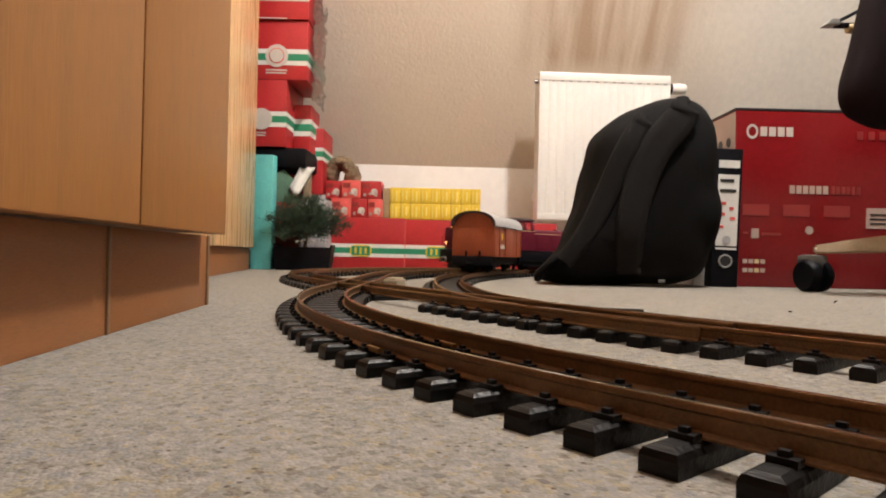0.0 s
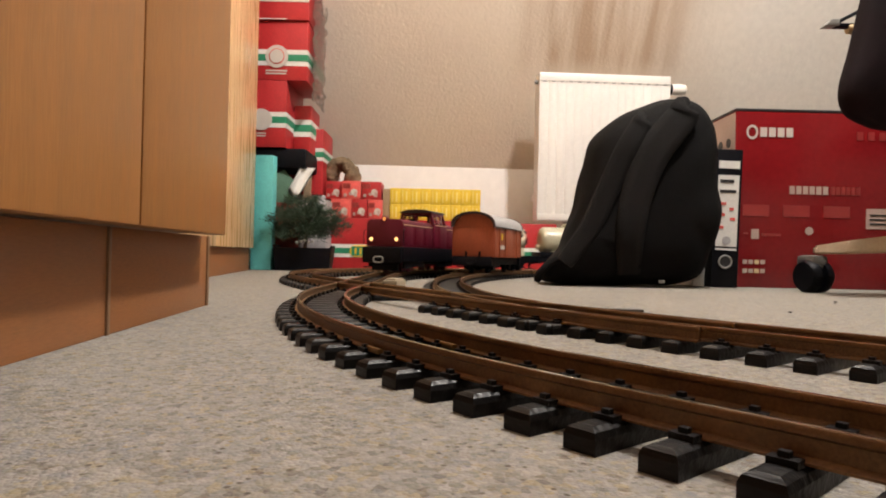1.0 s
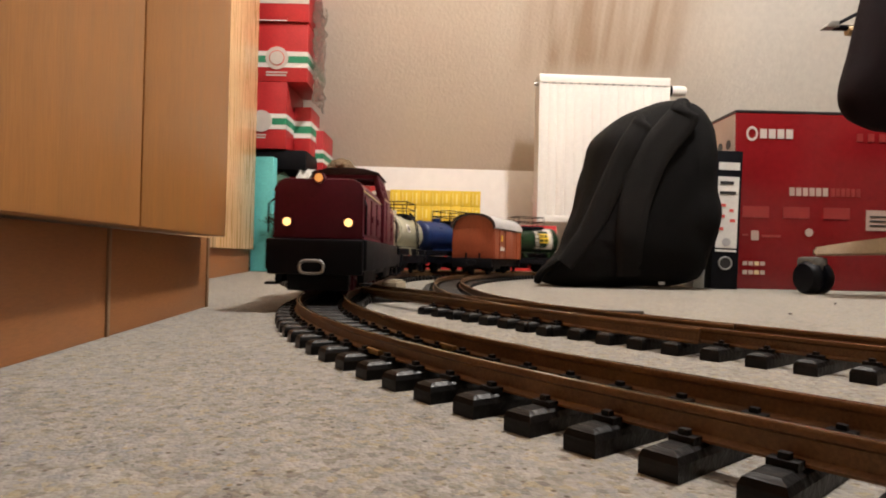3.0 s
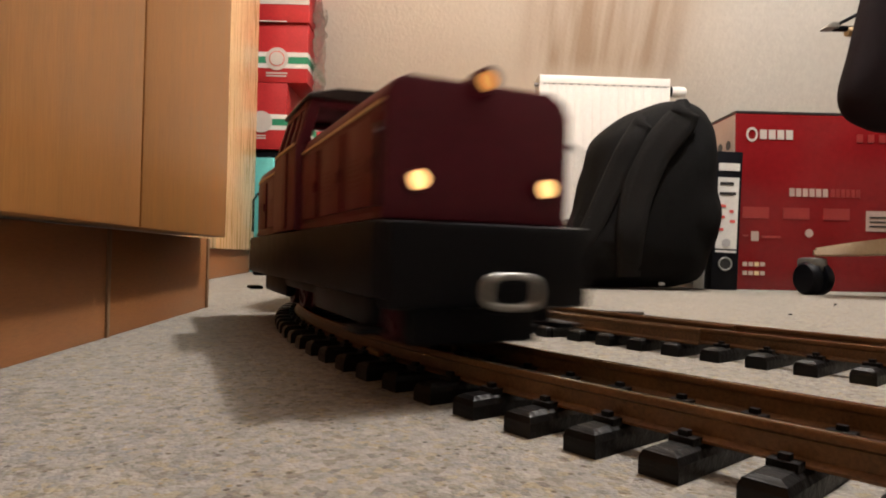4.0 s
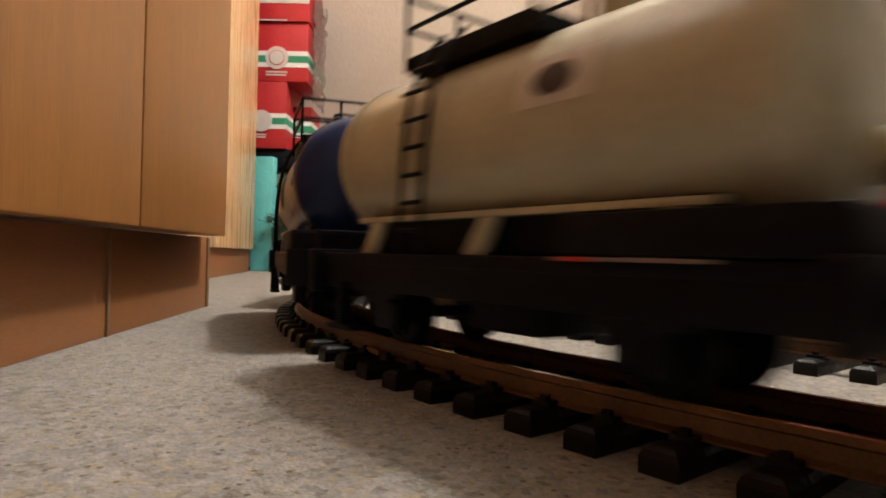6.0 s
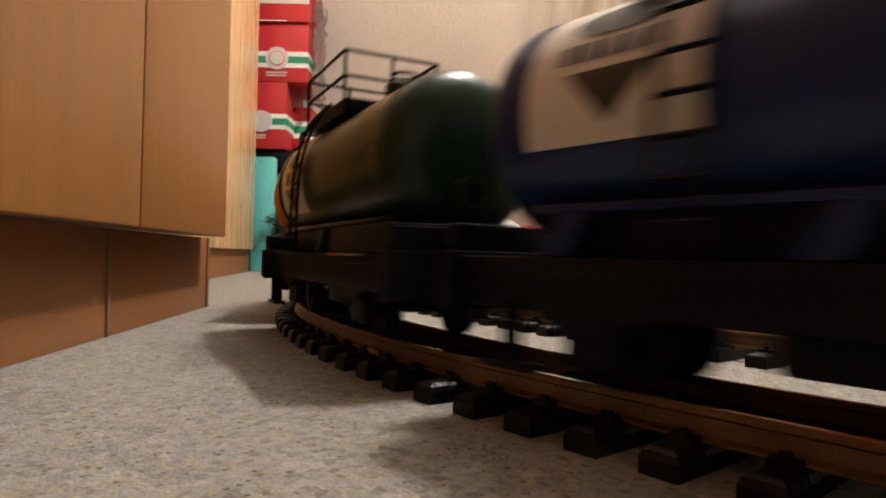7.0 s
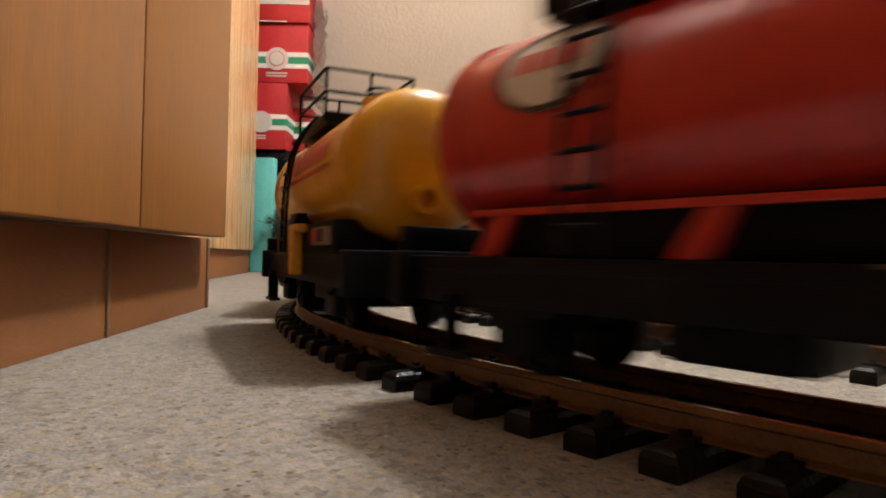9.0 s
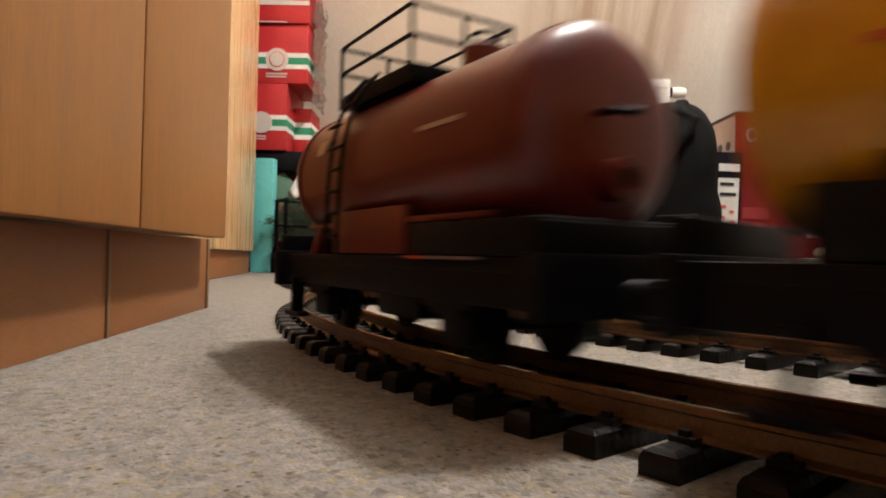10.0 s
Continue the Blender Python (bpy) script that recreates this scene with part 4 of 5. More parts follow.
def coupler(root, x, s):
    """Hook and loop: a flat oval ring on a stalk."""
    b = bmesh.new()
    pts = []
    for k in range(25):
        a = 2 * math.pi * k / 24
        cx, cz = 0.0125 * math.copysign(abs(math.cos(a)) ** 0.6, math.cos(a)), 0.0068 * math.copysign(abs(math.sin(a)) ** 0.6, math.sin(a))
        pts.append((0, cx, cz))
    tube(pts, 0.0016, 8, b, Matrix.Translation((x + s * (0.016 if x > 0.18 else 0.006), 0, 0.0305)))
    part("coupling_loop", b, "chrome" if x > 0.18 else "black", root, "oval coupling loop")
    part("coupling_bar", box(min(x, x + s * 0.006), max(x, x + s * 0.006), -0.004, 0.004, 0.020, 0.025, 0.001), "black", root)


def under_frame(root, half, w=0.044, top=0.0455, wheels=(-0.075, 0.075)):
    part("frame", box(-half, half, -w, w, top - 0.006, top, 0.0012), "black", root)
    for s in (-1, 1):
        part("sole_bar", box(-half, half, s * (w - 0.003) - 0.003, s * (w - 0.003) + 0.003, top - 0.019, top - 0.0055, 0.0012), "black", root)
        part("buffer_beam", box(s * half - 0.004, s * half + 0.004, -w - 0.006, w + 0.006, top - 0.022, top + 0.002, 0.0015), "black", root)
        for x in wheels:
            part("leaf_spring", prism([(x - 0.027, 0.0283), (x - 0.027, 0.0265), (x - 0.020, 0.0262), (x - 0.019, 0.0240), (x - 0.012, 0.0237), (x - 0.011, 0.0210), (x + 0.011, 0.0210), (x + 0.012, 0.0237), (x + 0.019, 0.0240), (x + 0.020, 0.0262), (x + 0.027, 0.0265), (x + 0.027, 0.0283)],
                                      s * 0.0405 - 0.003, s * 0.0405 + 0.003), "black", root)
            b = box(x - 0.011, x + 0.011, s * 0.036 - 0.004, s * 0.036 + 0.004, 0.008, 0.030, 0.002)
            part("axle_box", b, "black", root)
        part("step", prism([(-0.118, 0.005), (-0.092, 0.005), (-0.092, 0.0075), (-0.1035, 0.0078), (-0.1035, 0.030), (-0.1065, 0.030), (-0.1065, 0.0078), (-0.118, 0.0075)], s * 0.044 - 0.005, s * 0.044 + 0.003), "black", root)
        coupler(root, s * (half + 0.004), s)
    part("brake_cylinder", box(-0.022, 0.024, -0.028, 0.028, 0.013, 0.040, 0.003), "black", root)
    for x in wheels:
        wheelset(root, x)


def tank_shape(half, r, z, bm=None):
    prof = [(-half, 0)]
    for k in range(1, 8):
        a = math.pi / 2 * k / 7
        prof.append((-half + 0.016 * (1 - math.cos(a)) * 0.9, r * math.sin(a) ** 0.62))
    prof += [(-x, q) for x, q in prof[::-1]]
    return lathe(prof, 48, bm, Matrix.Translation((0, 0, z)))


def patch(x0, x1, a0, a1, r, z, side, n=10, lift=0.0007):
    """A thin print on the tank's skin; angles in degrees above the side."""
    b = bmesh.new()
    rows = []
    for i in range(n + 1):
        a = radians(a0 + (a1 - a0) * i / n)
        rows.append([b.verts.new((x, side * (r + lift) * math.cos(a), z + (r + lift) * math.sin(a))) for x in (x0, x1)])
    for p, q in zip(rows, rows[1:]):
        b.faces.new((p[0], p[1], q[1], q[0]))
    return b


def blob(cx, ca, rx, ra, r, z, side, wob=0.0, seed=0.0, lift=0.0009, inner=0.0):
    """A round or ragged print on the tank's skin."""
    b = bmesh.new()
    n = 36
    rings = []
    for q in ([inner, 0.5, 1.0] if inner == 0 else [inner, 1.0]):
        ring = []
        for k in range(n):
            t = 2 * math.pi * k / n
            w = 1 + wob * noise.noise((math.cos(t) * 1.3 + seed, math.sin(t) * 1.3, seed * 1.7)) if wob else 1
            a = radians(ca + ra * q * w * math.sin(t))
            x = cx + rx * q * w * math.cos(t)
            ring.append(b.verts.new((x, side * (r + lift) * math.cos(a), z + (r + lift) * math.sin(a))))
        rings.append(ring)
    for p, q in zip(rings, rings[1:]):
        for i in range(n):
            b.faces.new((p[i], p[(i + 1) % n], q[(i + 1) % n], q[i]))
    bmesh.ops.remove_doubles(b, verts=b.verts, dist=1e-6)
    return b


def tank_wagon(label, mat, saddle=True, decal=None, ladder=-0.040, r=0.0440, z=0.0970, railing=True):
    root = thing("tank_wagon", Matrix.Identity(4), label, "tank wagon", "tank wagons of the train")
    under_frame(root, 0.137)
    part("tank", tank_shape(0.129, r, z), mat, root)
    for x in (-0.110, 0.110):
        part("tank_band", lathe([(x - 0.0022, r), (x - 0.0022, r + 0.0007), (x + 0.0022, r + 0.0007), (x + 0.0022, r)], 48, m=Matrix.Translation((0, 0, z))), mat, root)
    for s in (-1, 1):
        if saddle:
            part("side_sill", box(-0.100, 0.100, s * 0.0375 - 0.003, s * 0.0375 + 0.003, 0.0610, 0.0640, 0.0008), mat, root)
            for x in (-0.088, -0.003, 0.082):
                part("saddle_leg", prism([(x - 0.010, 0.0455), (x + 0.002, 0.0455), (x + 0.010, 0.0615), (x + 0.002, 0.0615)], s * 0.0375 - 0.0025, s * 0.0375 + 0.0025, 0.0006), mat, root)
        else:
            for x in (-0.08, -0.02):
                part("saddle_leg", box(x - 0.008, x + 0.008, s * 0.034 - 0.003, s * 0.034 + 0.003, 0.0655, 0.078, 0.001), "black", root)
        if saddle:
            strip_ = part("notice_strip", box(0.046, 0.104, s * 0.0476 - 0.0008, s * 0.0476 + 0.0008, 0.0442, 0.0455), "notice", root, "thin notice strip on the deck edge", smooth=0)
            part("notice_bar", box(0.050, 0.063, s * 0.0480 - 0.0008, s * 0.0480 + 0.0008, 0.0441, 0.0456), "red_print", strip_, smooth=0)
        # bulkhead and end platform
        if saddle or s < 0:
            part("end_board", box(s * 0.137 - 0.003, s * 0.137 + 0.003, -0.046, 0.046, 0.0455, 0.0585, 0.001), "black", root)
        if s > 0:
            part("valve", lathe([(s * 0.112, 0), (s * 0.112, 0.0085), (s * 0.137, 0.0085), (s * 0.137, 0.0050), (s * 0.131, 0.0045), (s * 0.131, 0)], 16, m=Matrix.Translation((0, -0.002, z - 0.021))), mat, root)
    if saddle:
        # black block added to fill the gap under the tank, dark as shade
        part("under_tank_block", box(-0.100, 0.100, -0.031, 0.031, 0.0456, 0.0660, 0.002), "black", root)
        part("front_deck", box(0.048, 0.139, -0.047, 0.047, 0.0458, 0.0600, 0.0015), "black", root)
    else:
        part("under_tank_block", box(-0.105, 0.096, -0.043, 0.043, 0.0456, 0.0655, 0.002), "black", root)
    if railing:
        top = z + r
        wx0, wx1 = ladder - 0.030, ladder + 0.060
        part("walkway", box(wx0, wx1, -0.031, 0.031, top - 0.006, top + 0.0035, 0.001), "black", root)
        zt, zm = top + 0.033, top + 0.017
        bars = [((x, 0, top), (x, 0, zt)) for x in (wx0, wx1)]
        for s in (-1, 1):
            bars += [((wx0, s * 0.032, zz), (wx1, s * 0.032, zz)) for zz in (zt, zm)]
            bars += [((x, s * 0.032, top - 0.004), (x, s * 0.032, zt)) for x in (wx0, wx1)]
        bars += [((x, -0.032, zz), (x, 0.032, zz)) for x in (wx0, wx1) for zz in (zt, zm)]
        for p, q in bars:
            part("handrail_bar", tube([p, q], 0.0012, 6), "black", root, "thin black handrail")
        part("manhole", lathe([(top - 0.004, 0), (top - 0.004, 0.012), (top + 0.009, 0.012), (top + 0.011, 0.008), (top + 0.011, 0)], 20, axis="Z", m=Matrix.Translation((wx1 + 0.02, 0, 0))), mat, root)
        part("hand_wheel", tube([(wx1 + 0.02 + 0.008 * math.cos(a), 0.008 * math.sin(a), top + 0.016) for a in np.linspace(0, 2 * math.pi, 15)], 0.0011, 6), "black", root)
        for s in (-1, 1):
            for x in (ladder - 0.0085, ladder + 0.0085):
                part("ladder_rail", tube(bez((x, s * 0.0485, 0.046), (x, s * 0.0485, 0.09), (x, s * 0.0490, 0.130), (x, s * 0.025, top + 0.010), 8), 0.0013, 6), "black", root, "narrow black ladder rail")
            for k in range(7):
                zz = 0.056 + 0.0125 * k
                yy = s * (0.0486 - 0.0002 * k - (0.006 if k == 6 else 0))
                part("ladder_rung", tube([(ladder - 0.0085, yy, zz), (ladder + 0.0085, yy, zz)], 0.0011, 6), "black", root)
    if decal:
        for s in (-1, 1):
            decal(root, s, r, z)
    return root


def letters(root, s, r, z, x0, x1, a0, a1, n, mat, lift=0.0012):
    """Lettering too blurred to read, as plain upright bars."""
    for k in range(n):
        w = (x1 - x0) / n
        part("print_bar", patch(x0 + w * (k + 0.12), x0 + w * (k + 0.85), a0, a1, r, z, s, 4, lift), mat, root, smooth=60)


def wedge(x0, x1, a0, a1, r, z, side, lift=0.0013, tip=0.0):
    """A print that narrows downwards to a tip."""
    b = bmesh.new()
    mid = (x0 + x1) / 2
    rows = []
    for i in range(9):
        u = i / 8
        k = tip + (1 - tip) * u
        a = radians(a0 + (a1 - a0) * u)
        rows.append([b.verts.new((mid + (x - mid) * max(k, 0.02), side * (r + lift) * math.cos(a), z + (r + lift) * math.sin(a))) for x in (x0, x1)])
    for p, q in zip(rows, rows[1:]):
        b.faces.new((p[0], p[1], q[1], q[0]))
    return b


def decal_blue(root, s, r, z):
    panel = part("logo_panel", patch(-0.101, -0.036, -18, 62, r, z, s), "white_print", root, "white emblem panel")
    part("emblem", wedge(-0.083, -0.050, -10, 13, r, z, s), "black_print", panel, "dark triangular emblem")
    part("emblem_head", blob(-0.067, 40, 0.019, 9, r, z, s, lift=0.0013), "black_print", panel)
    letters(root, s, r, z, -0.088, -0.046, 18, 28, 5, "spot")


def decal_green(root, s, r, z):
    panel = part("logo_panel", patch(-0.097, -0.033, -31, 66, r, z, s), "white_print", root, "white emblem panel")
    part("emblem", patch(-0.083, -0.047, -6, 34, r, z, s, lift=0.0012), "yellow_print", panel, "yellow shield emblem")
    part("emblem_foot", wedge(-0.083, -0.047, -26, -6, r, z, s, lift=0.0012, tip=0.35), "green", panel)
    part("emblem_head", patch(-0.083, -0.047, 35, 47, r, z, s, lift=0.0012), "green", panel)
    letters(root, s, r, z, -0.080, -0.050, 16, 28, 2, "green", lift=0.0018)
    letters(root, s, r, z, -0.080, -0.050, -2, 10, 2, "green", lift=0.0018)


def decal_orange(root, s, r, z):
    panel = part("logo_panel", patch(-0.091, -0.030, -33, 52, r, z, s), "red_print", root, "red emblem panel")
    part("emblem", blob(-0.066, 4, 0.0185, 25, r, z, s, wob=0.12, seed=3, lift=0.0012), "yellow_print", panel, "yellow shell-shaped emblem")
    letters(root, s, r, z, -0.082, -0.049, 2, 9, 5, "red_print", lift=0.0017)


def decal_red(root, s, r, z):
    panel = part("logo_panel", blob(-0.060, 25, 0.025, 25, r, z, s), "white_print", root, "white oval emblem")
    part("emblem_ring", blob(-0.060, 25, 0.025, 25, r, z, s, lift=0.0013, inner=0.88), "black_print", panel)
    letters(root, s, r, z, -0.077, -0.043, 21, 33, 4, "red_print")


def decal_yellow(root, s, r, z):
    part("stripe", patch(-0.090, 0.080, 0, 3.5, r, z, s), "red_print", root, "red lining")
    part("stripe", patch(-0.070, 0.080, 30, 33, r, z, s), "red_print", root, "red lining")
    letters(root, s, r, z, -0.062, 0.072, 8, 26, 8, "red_print")


def decal_cream(root, s, r, z):
    panel = part("logo_panel", patch(0.024, 0.058, 3, 28, r, z, s), "white_print", root, "white emblem panel")
    part("emblem", blob(0.041, 15, 0.010, 8, r, z, s, lift=0.0012), "spot", panel)


def decal_maroon(root, s, r, z):
    part("print_plate", patch(-0.080, -0.066, 12, 24, r, z, s), "pale", root, "small faded pale print")
    part("print_plate", patch(0.050, 0.085, 6, 9, r, z, s), "pale", root, "thin faded pale line")
    part("side_panel", box(-0.055, 0.035, s * 0.040 - 0.002, s * 0.040 + 0.002, 0.0460, 0.0700, 0.001), "maroon", root, "maroon equipment panel")


def dome_spot(s, cy, cz, ry, rz, half, r, z, seed):
    """A ragged print on a tank's domed end."""
    b = bmesh.new()
    n = 28
    rings = []
    for q in (0.0, 0.5, 1.0):
        ring = []
        for k in range(n):
            t = 2 * math.pi * k / n
            w = 1 + 0.5 * noise.noise((math.cos(t) * 1.2 + seed * 3.1, math.sin(t) * 1.2, seed))
            y, h = cy + ry * q * w * math.cos(t), cz + rz * q * w * math.sin(t)
            rho = min(0.985, math.hypot(y, h) / r)
            a = math.asin(rho ** (1 / 0.62))
            ring.append(b.verts.new((s * (half - 0.0144 * (1 - math.cos(a)) + 0.0008), y, z + h)))
        rings.append(ring)
    for p, q in zip(rings, rings[1:]):
        for i in range(n):
            b.faces.new((p[i], p[(i + 1) % n], q[(i + 1) % n], q[i]))
    bmesh.ops.remove_doubles(b, verts=b.verts, dist=1e-6)
    return b


def cow_wagon():
    root = thing("tank_wagon", Matrix.Identity(4), "white milk tank wagon with dark brown cow spots", "tank wagon", "tank wagons of the train")
    under_frame(root, 0.135)
    r, z = 0.0435, 0.0985
    part("tank", tank_shape(0.100, r, z), "milk", root)
    for s in (-1, 1):
        k = 0
        for cx, ca, rx, ra in ((0.018, 2, 0.0130, 30), (-0.017, 12, 0.0150, 29), (-0.064, 18, 0.0125, 18), (-0.054, -18, 0.0115, 12), (-0.034, -24, 0.0070, 6), (-0.089, -9, 0.0050, 17), (0.053, -20, 0.0090, 15), (0.057, 32, 0.0110, 15),
                               (-0.089, 30, 0.0060, 8), (0.084, 34, 0.0090, 13), (-0.042, 52, 0.0130, 10), (0.032, 60, 0.0130, 11), (-0.078, 62, 0.0090, 9), (0.074, 66, 0.0080, 8)):
            k += 1
            part("cow_spot", blob(cx, ca, rx, ra, r, z, s, wob=0.32, seed=k * 2.3 + s), "spot", root, "dark brown cow spot", smooth=60)
        part("spot_band", patch(-0.031, -0.003, 13, 17, r, z, s, lift=0.0016), "milk", root, "pale band across a cow spot", smooth=60)
        for x in (-0.082, 0.037):
            part("support_leg", prism([(x - 0.007, 0.0455), (x + 0.007, 0.0455), (x + 0.010, 0.074), (x - 0.010, 0.074)], s * 0.031 - 0.004, s * 0.031 + 0.004, 0.001), "milk", root)
        # spots on the domed ends
        for k, (a, c, q, h) in enumerate(((-0.024, -0.0125, 0.0140, 0.0155), (-0.020, 0.0195, 0.0062, 0.0070), (0.009, 0.005, 0.0085, 0.0200), (-0.012, -0.0345, 0.0150, 0.0060), (0.030, -0.014, 0.007, 0.011))):
            part("cow_spot", dome_spot(s, a, c, q, h, 0.100, r, z, k), "spot", root, "dark brown cow spot", smooth=60)
    # added black block; stands in for the shade in the gap below
    part("under_tank_block", box(-0.095, 0.095, -0.024, 0.024, 0.0456, 0.0600, 0.002), "black", root)
    hatch = part("hatch", lathe([(z + r - 0.006, 0), (z + r - 0.006, 0.013), (z + r + 0.016, 0.013), (z + r + 0.016, 0)], 24, axis="Z", m=Matrix.Translation((-0.012, 0, 0))), "milk", root)
    part("hatch_lid", lathe([(z + r + 0.0155, 0), (z + r + 0.0155, 0.0155), (z + r + 0.020, 0.0150), (z + r + 0.022, 0.006), (z + r + 0.022, 0)], 24, axis="Z", m=Matrix.Translation((-0.012, 0, 0))), "black", hatch, "black hatch lid")
    part("vent", tube([(0.03, 0, z + r - 0.002), (0.03, 0, z + r + 0.010), (0.042, 0, z + r + 0.012)], 0.003), "black", root)
    return root


def yellow_extras(root):
    for s in (-1, 1):
        part("outlet_pipe", merge(box(-0.006, 0.024, s * 0.047 - 0.004, s * 0.047 + 0.004, 0.0595, 0.0655, 0.002), box(0.0055, 0.0135, s * 0.049 - 0.004, s * 0.048 + 0.004, 0.030, 0.0605, 0.002)), "yellow", root, "yellow outlet pipe")
        part("hazard_plate", box(0.047, 0.090, s * 0.0445 - 0.001, s * 0.0445 + 0.001, 0.0505, 0.0615), "notice", root, "white and red notice plate", smooth=0)
        part("notice_bar", box(0.064, 0.076, s * 0.0456 - 0.0008, s * 0.0456 + 0.0008, 0.0525, 0.0600), "black_print", root, smooth=0)
        part("valve_cover", prism([(-0.002, 0.0725), (0.024, 0.0725), (0.016, 0.0655), (0.006, 0.0655)], s * 0.046 - 0.005, s * 0.046 + 0.003, 0.001), "black", root)
        part("notice_bar", box(0.050, 0.062, s * 0.0456 - 0.0008, s * 0.0456 + 0.0008, 0.0525, 0.0600), "red_print", root, smooth=0)


def locomotive():
    root = thing("locomotive", Matrix.Identity(4), "dark red model diesel locomotive with lit headlamps", "locomotive")
    H = 0.191
    w = 0.0555
    # footplate and deep black frame with end steps
    part("frame", box(-0.219, H, -w, w, 0.026, 0.0608, 0.004), "black", root, "deep black frame")
    part("fuel_tank", box(-0.052, 0.052, -0.050, 0.050, 0.020, 0.031, 0.003), "black", root)
    for s, H in ((-1, 0.219), (1, 0.191)):
        part("buffer_beam", box(s * H - 0.003 - 0.003 * (s < 0), s * H + 0.006 - 0.003 * (s < 0), -w + 0.004, w - 0.004, 0.022, 0.060, 0.003), "black", root)
        if s > 0:
            part("rail_guard", box(s * (H - 0.018) - 0.006, s * (H - 0.018) + 0.006, -0.034, 0.034, 0.004, 0.031, 0.002), "black", root)
        coupler(root, s * (H + 0.005), s)
        for y in (-1, 1):
            part("side_skirt", box((0.053 if s > 0 else -0.143), (0.169 if s > 0 else -0.040), y * 0.046 - 0.004, y * 0.046 + 0.004, 0.012, 0.031, 0.003), "black", root)
            part("cab_step", box(s * (H - 0.023) - 0.012, s * (H - 0.023) + 0.012, y * 0.052 - 0.006, y * 0.052 + 0.006, 0.010, 0.013, 0.001), "black", root)
            part("grab_rail", tube([(s * (H - 0.004), y * 0.053, 0.066), (s * (H - 0.004), y * 0.053, 0.098), (s * (H - 0.014), y * 0.050, 0.104), (s * (H - 0.022), y * 0.049, 0.104)], 0.0011), "black", root, "thin black grab rail")
    # hoods
    def hood(x0, x1, name):
        wid, zt = 0.0490, 0.127
        prof = [(-wid, 0.0612), (wid, 0.0612), (wid, 0.116), (wid - 0.0035, 0.123), (wid - 0.011, zt), (-wid + 0.011, zt), (-wid + 0.0035, 0.123), (-wid, 0.116)]
        b = prism(prof, x0, x1, 0.0022)
        bmesh.ops.transform(b, matrix=Matrix.Rotation(radians(-90), 4, "Z"), verts=b.verts)
        return part(name, b, "loco_red", root)
    hood(0.005, 0.182, "long_hood")
    hood(-0.208, -0.083, "short_hood")
    for x0, x1 in ((0.006, 0.180), (-0.206, -0.084)):
        for s in (-1, 1):
            part("lining", box(x0, x1, s * 0.0493 - 0.0005, s * 0.0493 + 0.0005, 0.1132, 0.1148), "stripe", root, "cream lining", smooth=0)
            part("sill_strip", box(x0, x1, s * 0.0495 - 0.0006, s * 0.0495 + 0.0006, 0.0615, 0.0645), "loco_red", root, smooth=0)
            n = 3 if x1 > 0 else 2
            for k in range(n):
                a = x0 + (x1 - x0) * (k + 0.12) / n
                c = x0 + (x1 - x0) * (k + 0.88) / n
                leaf = part("hood_door", box(a, c, s * 0.0496 - 0.0008, s * 0.0496 + 0.0008, 0.0675, 0.1095, 0.0006), "loco_red", root)
                b = bmesh.new()
                for q in range(6):
                    box(a + 0.006, a + 0.022, s * 0.0503 - 0.0003, s * 0.0503 + 0.0003, 0.078 + 0.0026 * q, 0.0793 + 0.0026 * q, bm=b)
                part("louvre", b, "loco_red", leaf)
                part("door_handle", box(c - 0.006, c - 0.003, s * 0.0510 - 0.0008, s * 0.0510 + 0.0008, 0.083, 0.090), "loco_red", leaf, smooth=0)
    # radiator grille and exhaust on the long hood
    part("roof_fan", lathe([(0.1265, 0), (0.1265, 0.020), (0.1295, 0.020), (0.1295, 0)], 28, axis="Z", m=Matrix.Translation((0.135, 0, 0))), "loco_roof", root)
    part("exhaust", lathe([(0.1265, 0), (0.1265, 0.007), (0.134, 0.006), (0.134, 0)], 16, axis="Z", m=Matrix.Translation((0.06, 0.015, 0))), "black", root)
    for s, q in ((-1, -0.0265), (1, 0.0)):
        for y in (-0.0335, 0.0335):
            lampcase = part("headlamp", lathe([(s * 0.1815, 0), (s * 0.1815, 0.0060), (s * 0.1865, 0.0060), (s * 0.1865, 0.0048), (s * 0.1850, 0.0046)], 20, m=Matrix.Translation((q, y, 0.079))), "loco_red", root, "round headlamp housing")
            part("headlamp_lens", lathe([(s * 0.1848, 0), (s * 0.1848, 0.0046), (s * 0.1862, 0.0044), (s * 0.1868, 0.0026), (s * 0.187, 0)], 20, m=Matrix.Translation((q, y, 0.079))), "lamp_on" if s > 0 else "white_print", lampcase, "lit warm headlamp" if s > 0 else "unlit headlamp")
        topcase = part("top_lamp", lathe([(s * 0.176, 0), (s * 0.176, 0.0065), (s * 0.1862, 0.0065), (s * 0.1862, 0.005), (s * 0.1845, 0.0048)], 20, m=Matrix.Translation((q, 0, 0.1275))), "loco_red", root, "upper headlamp housing")
        part("top_lamp_lens", lathe([(s * 0.1842, 0), (s * 0.1842, 0.0046), (s * 0.1852, 0.0046), (s * 0.1852, 0)], 20, m=Matrix.Translation((q, 0, 0.1275))), "lamp_dim" if s > 0 else "white_print", topcase, "lit upper headlamp" if s > 0 else "unlit upper headlamp")
    # cab: posts, window walls, roof
    c0, c1, cw = -0.083, 0.005, 0.054
    part("cab_lower", box(c0, c1, -cw, cw, 0.0612, 0.1210, 0.0015), "loco_red", root)
